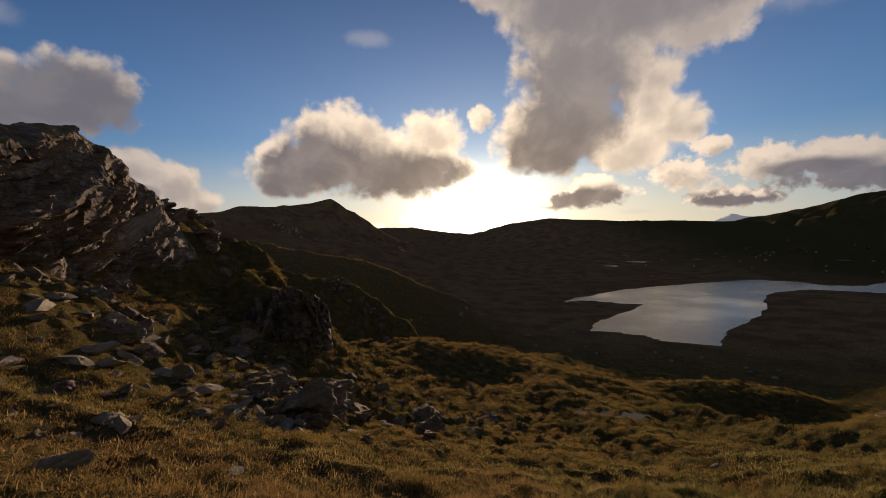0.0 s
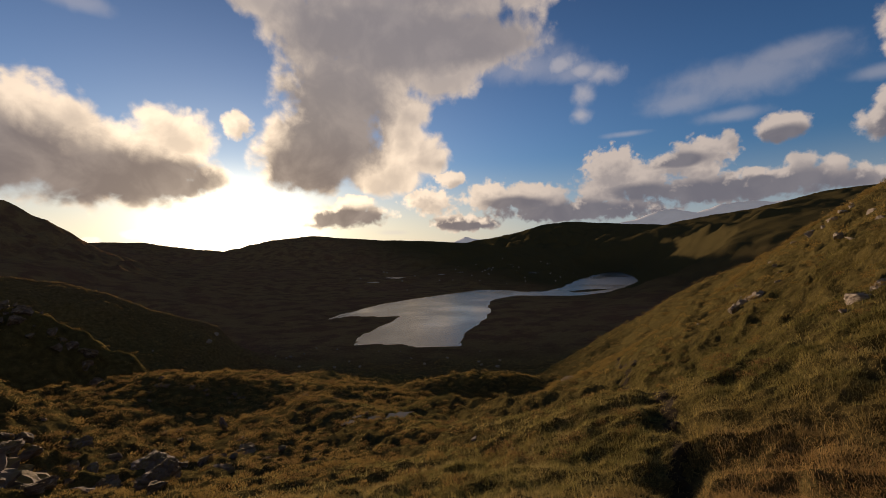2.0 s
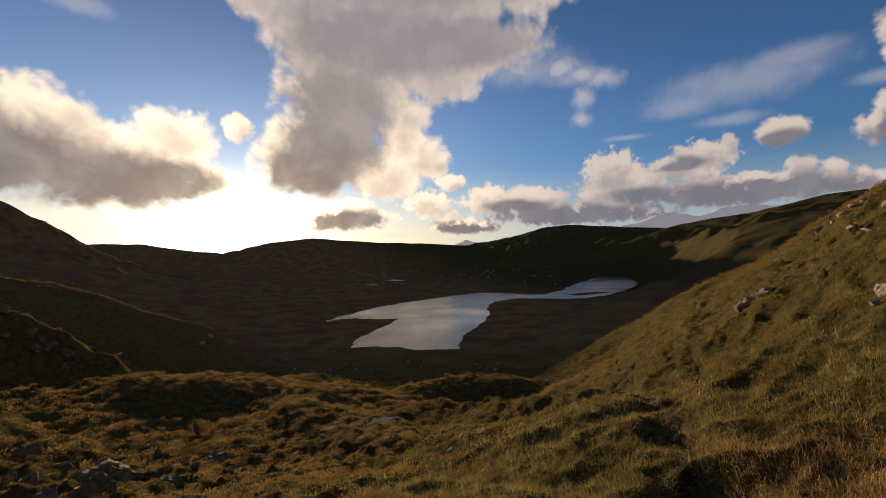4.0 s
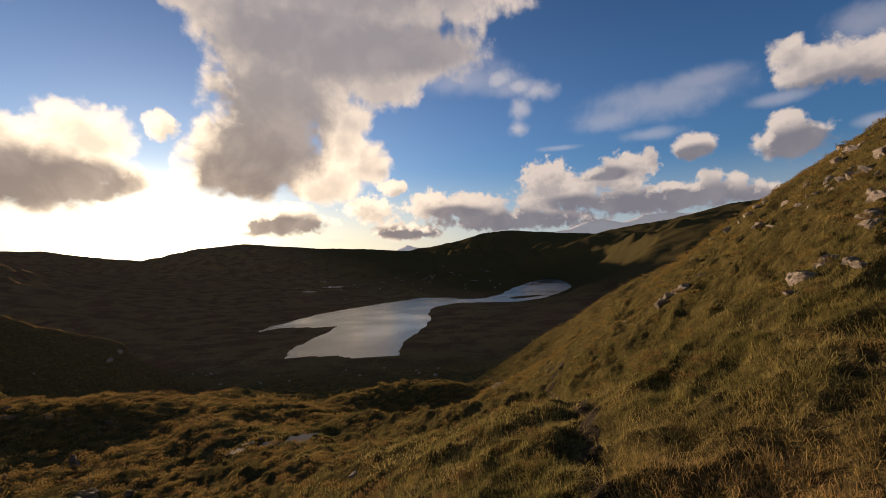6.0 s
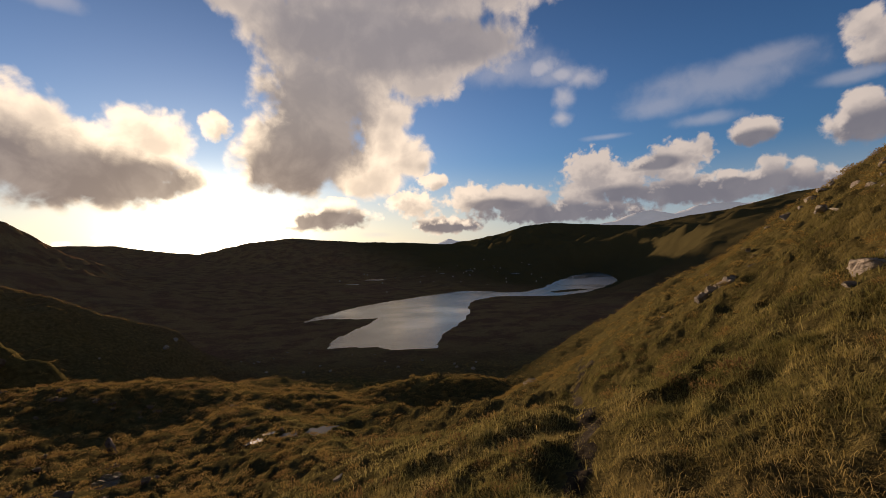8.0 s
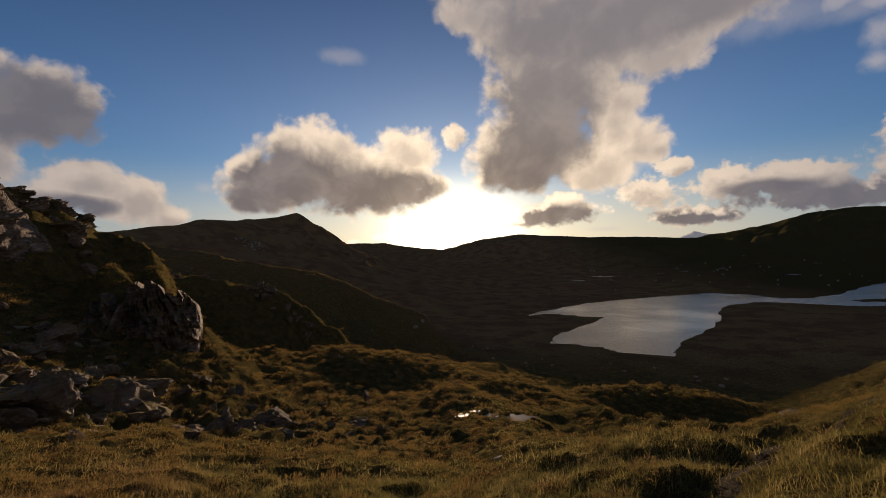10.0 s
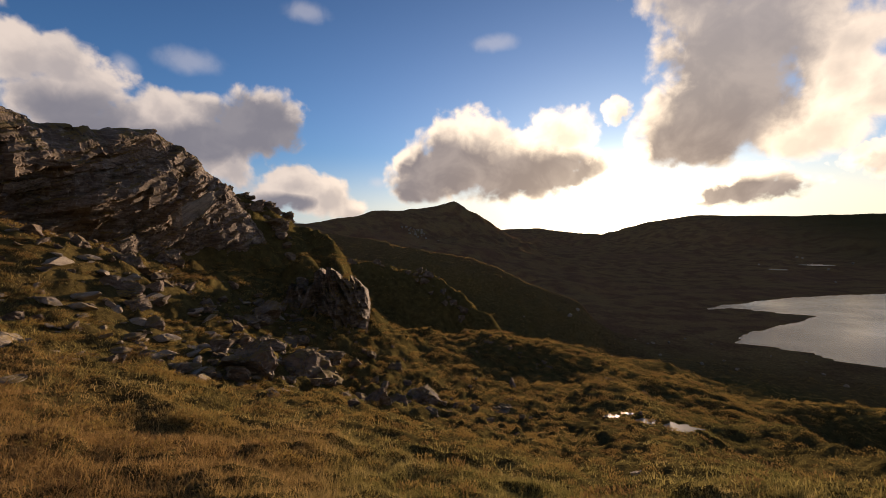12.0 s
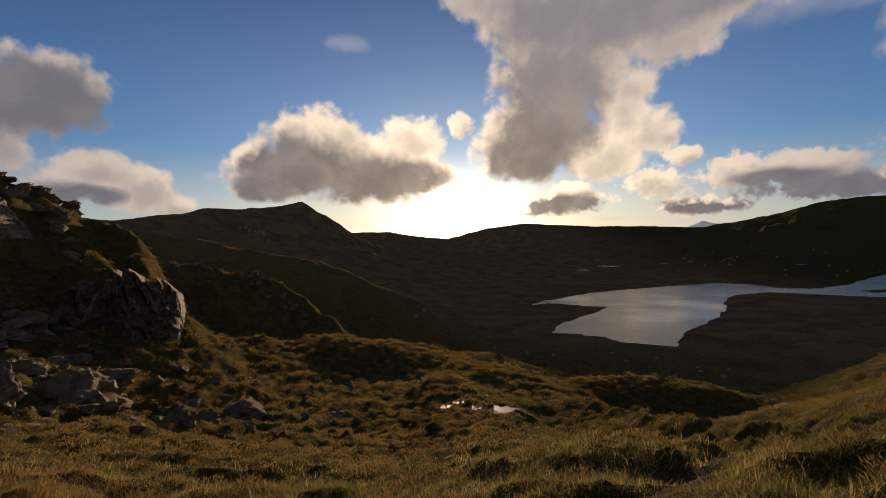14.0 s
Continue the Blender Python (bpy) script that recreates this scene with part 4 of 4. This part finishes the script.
def build_outcrop():
    """A bulge of upright bedded schist standing out of the bank."""
    base = new("rock_outcrop")
    base.location = (-15.3, 24.6, ground_z(-15.3, 24.6))
    tagged(base, "outcrop of upright grey schist slabs on the bank", "outcrop")
    u, v = np.meshgrid(np.linspace(0, 1, 260), np.linspace(0, 1.25, 110))
    s, up = u * 5.4, np.minimum(v, 1)
    tall = (2.7 + 1.3 * np.sin(np.pi * np.clip(0.1 + 0.72 * u, 0, 1)) - 0.5 * np.exp(-((u - 0.3) / 0.08) ** 2)) * (0.3 + 0.7 * np.sqrt(1 - np.abs(2 * u - 1) ** 5))
    z = tall * up - 0.8
    bed = s + 0.4 * z + 0.3 * fbm(s, z, 1.2, 239, 2)
    d = 0.6 * (ledges(z, bed, 2.2, 0.8, 203) - 0.5) + 0.5 * (ledges(z, bed, 1.1, 0.24, 213) - 0.5) + 0.3 * (ledges(z, bed, 0.6, 0.09, 223) - 0.5) + 1.1 * fbm(s, z, 1.8, 233, 5, 0.6)
    hollow = 1.4 * np.exp(-((u - 0.42) / 0.13) ** 2)
    reach = 1.9 * np.sqrt(np.clip(1 - (2 * u - 1) ** 2, 0, 1)) * (1 - 0.55 * up ** 2) + d - 0.7 * hollow + 0.8 - np.maximum(v - 1, 0) * 9
    z = z + 0.8 * (ledges(z * 0, bed, 5, 0.45, 243) - 0.5) * up - np.maximum(v - 1, 0) * 1.5
    ax, ay = 0.93, 0.37
    ox, oy = 0.37, -0.93
    x, y = -17.9 + ax * s + ox * reach, 23.9 + ay * s + oy * reach
    floor = ground_z(-15.0, 23.2) - 0.3
    verts = np.stack([x, y, floor + z], -1).reshape(-1, 3) - np.array(base.location)
    n = u.shape[1]
    i, j = np.meshgrid(np.arange(u.shape[0] - 1), np.arange(n - 1), indexing="ij")
    faces = np.stack([i * n + j, i * n + j + 1, (i + 1) * n + j + 1, (i + 1) * n + j], -1).reshape(-1, 4)
    mesh_object("rock_face", verts, faces, ROCK, base, smooth=False)
    r = random.Random(9)
    meshes = [rock_mesh("slab", 90 + i, (0.6, 1.5, 1.0), 9, 3, 0.09) for i in range(4)]
    for i in range(9):
        k = i / 8
        ob = new("slab", meshes[i % 4])
        ob.parent = base
        px, py = -16.9 + 4.4 * k + r.uniform(-0.2, 0.2), 22.5 + 1.6 * k + r.uniform(-0.3, 0.3)
        ob.matrix_basis = pose(px - base.location.x, py - base.location.y, ground_z(px, py) - 0.4 - base.location.z, r.uniform(-14, -2), r.uniform(5, 16), r.uniform(5, 50)) @ Matrix.Diagonal((r.uniform(0.6, 1.3), r.uniform(0.5, 0.9), r.uniform(0.9, 2.6), 1))


build_outcrop()


# ---- grass ----
def grass_material():
    m = bpy.data.materials.new("moor_grass")
    m.use_nodes = True
    t = Tree(m.node_tree.nodes, m.node_tree.links)
    t.nodes.remove(t.nodes["Principled BSDF"])
    geo = t.nodes.new("ShaderNodeNewGeometry")
    patch = t.noise(geo.outputs["Position"], 0.5, 4, 0.6)
    clump = t.noise(geo.outputs["Position"], 2.4, 3, 0.6)
    pick = t.math("ADD", t.math("MULTIPLY", geo.outputs["Random Per Island"], 0.35), t.math("ADD", t.math("MULTIPLY", t.span(patch, 0.3, 0.7), 0.35), t.math("MULTIPLY", t.span(clump, 0.32, 0.68), 0.3)))
    russet = t.math("MULTIPLY", t.span(t.noise(geo.outputs["Position"], 0.13, 3, 0.5), 0.4, 0.62), t.span(t.split(geo.outputs["Position"])[0], 8.0, 2.0, 0.2, 0.75))
    east = t.span(t.split(geo.outputs["Position"])[0], 1.0, 9.0)
    pick = t.math("SUBTRACT", pick, t.math("MULTIPLY", east, 0.4), clamp=True)
    col = t.ramp(pick, [(0.0, (0.1, 0.092, 0.03)), (0.3, (0.19, 0.168, 0.055)), (0.6, (0.33, 0.272, 0.095)), (0.85, (0.5, 0.385, 0.16)), (1.0, (0.4, 0.225, 0.095))])
    col = t.mix(russet, col, t.ramp(geo.outputs["Random Per Island"], [(0.0, (0.22, 0.13, 0.055)), (1.0, (0.46, 0.28, 0.12))]))
    a, b = t.nodes.new("ShaderNodeBsdfDiffuse"), t.nodes.new("ShaderNodeBsdfTranslucent")
    t.put(a.inputs[0], col)
    t.put(b.inputs[0], col)
    s = t.nodes.new("ShaderNodeMixShader")
    s.inputs[0].default_value = 0.38
    t.links.new(a.outputs[0], s.inputs[1])
    t.links.new(b.outputs[0], s.inputs[2])
    t.links.new(s.outputs[0], t.nodes["Material Output"].inputs[0])
    return m


def build_grass():
    mat = grass_material()
    r = np.random.default_rng(4)
    for name, r0, r1, per_m2, each, length, width, spread in (("grass", 1.0, 7.5, 30, 90, 0.145, 0.0034, 0.13), ("grass", 7.5, 17, 10, 44, 0.15, 0.0065, 0.19), ("grass", 17, 45, 3.4, 18, 0.17, 0.012, 0.3)):
        lo, hi = radians(-108), radians(80)
        count = int((hi - lo) / 2 * (r1 * r1 - r0 * r0) * per_m2)
        a, d = r.uniform(lo, hi, count), np.sqrt(r.uniform(r0 * r0, r1 * r1, count))
        cx, cy = -2.2 - np.sin(a) * d, np.cos(a) * d
        keep = (along(cx, cy, TRACK)[0] > 0.24) & (fbm(cx, cy, 3.0, 61, 3) > -0.45)
        stony = (cx < -9) & (cy > -0.55 * cx + 0.5)
        keep &= ~(stony & (r.uniform(0, 1, count) < 0.45)) & (bulk(cx, cy)[0] < 3.5 + 0.2 * np.maximum(cx, 0))
        turf = np.clip((5 - cx) / 3, 0, 1) * np.clip((cy - 7) / 4, 0, 1)
        keep &= r.uniform(0, 1, count) > 0.62 * turf
        cx, cy = cx[keep], cy[keep]
        big = r.uniform(0.55, 1.35, len(cx)) * (1 - 0.35 * turf[keep])
        k = np.repeat(np.arange(len(cx)), each)
        n = len(k)
        ox, oy = r.normal(0, spread, n) * big[k], r.normal(0, spread, n) * big[k]
        x, y = cx[k] + ox, cy[k] + oy
        z = relief(x, y) - 0.02
        yaw = np.arctan2(oy, ox) + r.normal(0, 0.9, n)
        ln = length * big[k] * r.uniform(0.5, 1.25, n)
        lean = r.uniform(0.35, 1.35, n)
        w = width * r.uniform(0.6, 1.4, n)
        dx, dy = np.cos(yaw), np.sin(yaw)
        turn = yaw + np.pi / 2 + r.normal(0, 0.5, n)
        sx, sy = np.cos(turn) * w, np.sin(turn) * w
        v = np.empty((n, 5, 3), np.float32)
        v[:, 0] = np.stack([x - sx, y - sy, z], -1)
        v[:, 1] = np.stack([x + sx, y + sy, z], -1)
        mx, my, mz = x + dx * ln * lean * 0.3, y + dy * ln * lean * 0.3, z + ln * (0.6 - 0.18 * lean)
        v[:, 2] = np.stack([mx - sx * 0.7, my - sy * 0.7, mz], -1)
        v[:, 3] = np.stack([mx + sx * 0.7, my + sy * 0.7, mz], -1)
        v[:, 4] = np.stack([x + dx * ln * lean, y + dy * ln * lean, z + ln * (1.0 - 0.6 * lean)], -1)
        base = (np.arange(n) * 5)[:, None]
        f = np.concatenate([base + [0, 1, 3], base + [0, 3, 2], base + [2, 3, 4]], 1).reshape(-1, 3)
        tagged(mesh_object(name, v.reshape(-1, 3), f, mat), "long tussocky moor grass, straw yellow and olive", "grass", kind="stuff")


build_grass()


def build_heather():
    """Low hummocks of heather and moss, spiky to the edge."""
    m = bpy.data.materials.new("heather")
    m.use_nodes = True
    t = Tree(m.node_tree.nodes, m.node_tree.links)
    t.nodes.remove(t.nodes["Principled BSDF"])
    geo = t.nodes.new("ShaderNodeNewGeometry")
    patch = t.noise(geo.outputs["Position"], 0.35, 4, 0.6)
    pick = t.math("ADD", t.math("MULTIPLY", geo.outputs["Random Per Island"], 0.5), t.math("MULTIPLY", t.span(patch, 0.3, 0.7), 0.5))
    east = t.span(t.split(geo.outputs["Position"])[0], 4.0, 20.0)
    pick = t.math("ADD", t.math("MULTIPLY", pick, t.math("SUBTRACT", 1.0, t.math("MULTIPLY", east, 0.6))), t.math("MULTIPLY", east, 0.36))
    col = t.ramp(pick, [(0.0, (0.13, 0.078, 0.038)), (0.35, (0.2, 0.128, 0.052)), (0.6, (0.25, 0.18, 0.058)), (0.85, (0.32, 0.21, 0.075)), (1.0, (0.2, 0.15, 0.048))])
    a, b = t.nodes.new("ShaderNodeBsdfDiffuse"), t.nodes.new("ShaderNodeBsdfTranslucent")
    t.put(a.inputs[0], col)
    t.put(b.inputs[0], col)
    mix = t.nodes.new("ShaderNodeMixShader")
    mix.inputs[0].default_value = 0.3
    t.links.new(a.outputs[0], mix.inputs[1])
    t.links.new(b.outputs[0], mix.inputs[2])
    t.links.new(mix.outputs[0], t.nodes["Material Output"].inputs[0])
    r = np.random.default_rng(8)
    for r0, r1, per_m2, each, size in ((5, 20, 4.8, 170, 0.24), (20, 45, 3.4, 80, 0.36), (45, 120, 0.85, 32, 0.5)):
        lo, hi = (radians(-100), radians(76)) if r1 < 100 else (radians(-96), radians(56))
        count = int((hi - lo) / 2 * (r1 * r1 - r0 * r0) * per_m2)
        a, d = r.uniform(lo, hi, count), np.sqrt(r.uniform(r0 * r0, r1 * r1, count))
        cx, cy = -2.2 - np.sin(a) * d, np.cos(a) * d
        h, sd = bulk(cx, cy)
        wild = np.clip(0.65 - cx / 22, 0.25, 1.0)
        wild = np.where(d > 30, np.maximum(wild, 0.9), wild)
        rocky = np.minimum(np.hypot(cx + 10.2, cy - 12.6), np.minimum(np.hypot(cx + 6.4, cy - 14.8), np.hypot(cx + 16.5, cy - 12)))
        wild = np.where(rocky < 2.6, wild * 0.3, wild)
        keep = (r.uniform(0, 1, count) < wild) & (sd > 5) & (h < np.where(cx < -12 - 0.05 * cy, 1.5, 25)) & (along(cx, cy, TRACK)[0] > 0.5)
        cx, cy = cx[keep], cy[keep]
        big = size * r.uniform(0.5, 1.4, len(cx))
        k = np.repeat(np.arange(len(cx)), each)
        n = len(k)
        turn, tilt = r.uniform(0, 2 * np.pi, n), np.arccos(r.uniform(0.05, 1, n))
        ux, uy, uz = np.cos(turn) * np.sin(tilt), np.sin(turn) * np.sin(tilt), np.cos(tilt)
        flat = 0.55
        rad = big[k] * r.uniform(0.6, 1.05, n)
        x, y = cx[k] + ux * rad, cy[k] + uy * rad
        z = relief(cx, cy)[k] + uz * rad * flat - 0.04
        ln = big[k] * r.uniform(0.07, 0.18, n)
        w = big[k] * r.uniform(0.025, 0.055, n) * (1 if r1 < 25 else 1.5)
        side = turn + np.pi / 2 + r.normal(0, 0.6, n)
        sx, sy = np.cos(side) * w, np.sin(side) * w
        v = np.empty((n, 3, 3), np.float32)
        v[:, 0] = np.stack([x - sx, y - sy, z], -1)
        v[:, 1] = np.stack([x + sx, y + sy, z], -1)
        v[:, 2] = np.stack([x + ux * ln * 0.8, y + uy * ln * 0.8, z + (uz * 0.7 + 0.45) * ln], -1)
        tagged(mesh_object("heather", v.reshape(-1, 3), np.arange(n * 3).reshape(-1, 3), m), "low hummocks of brown heather and moss", "heather", kind="stuff")


build_heather()
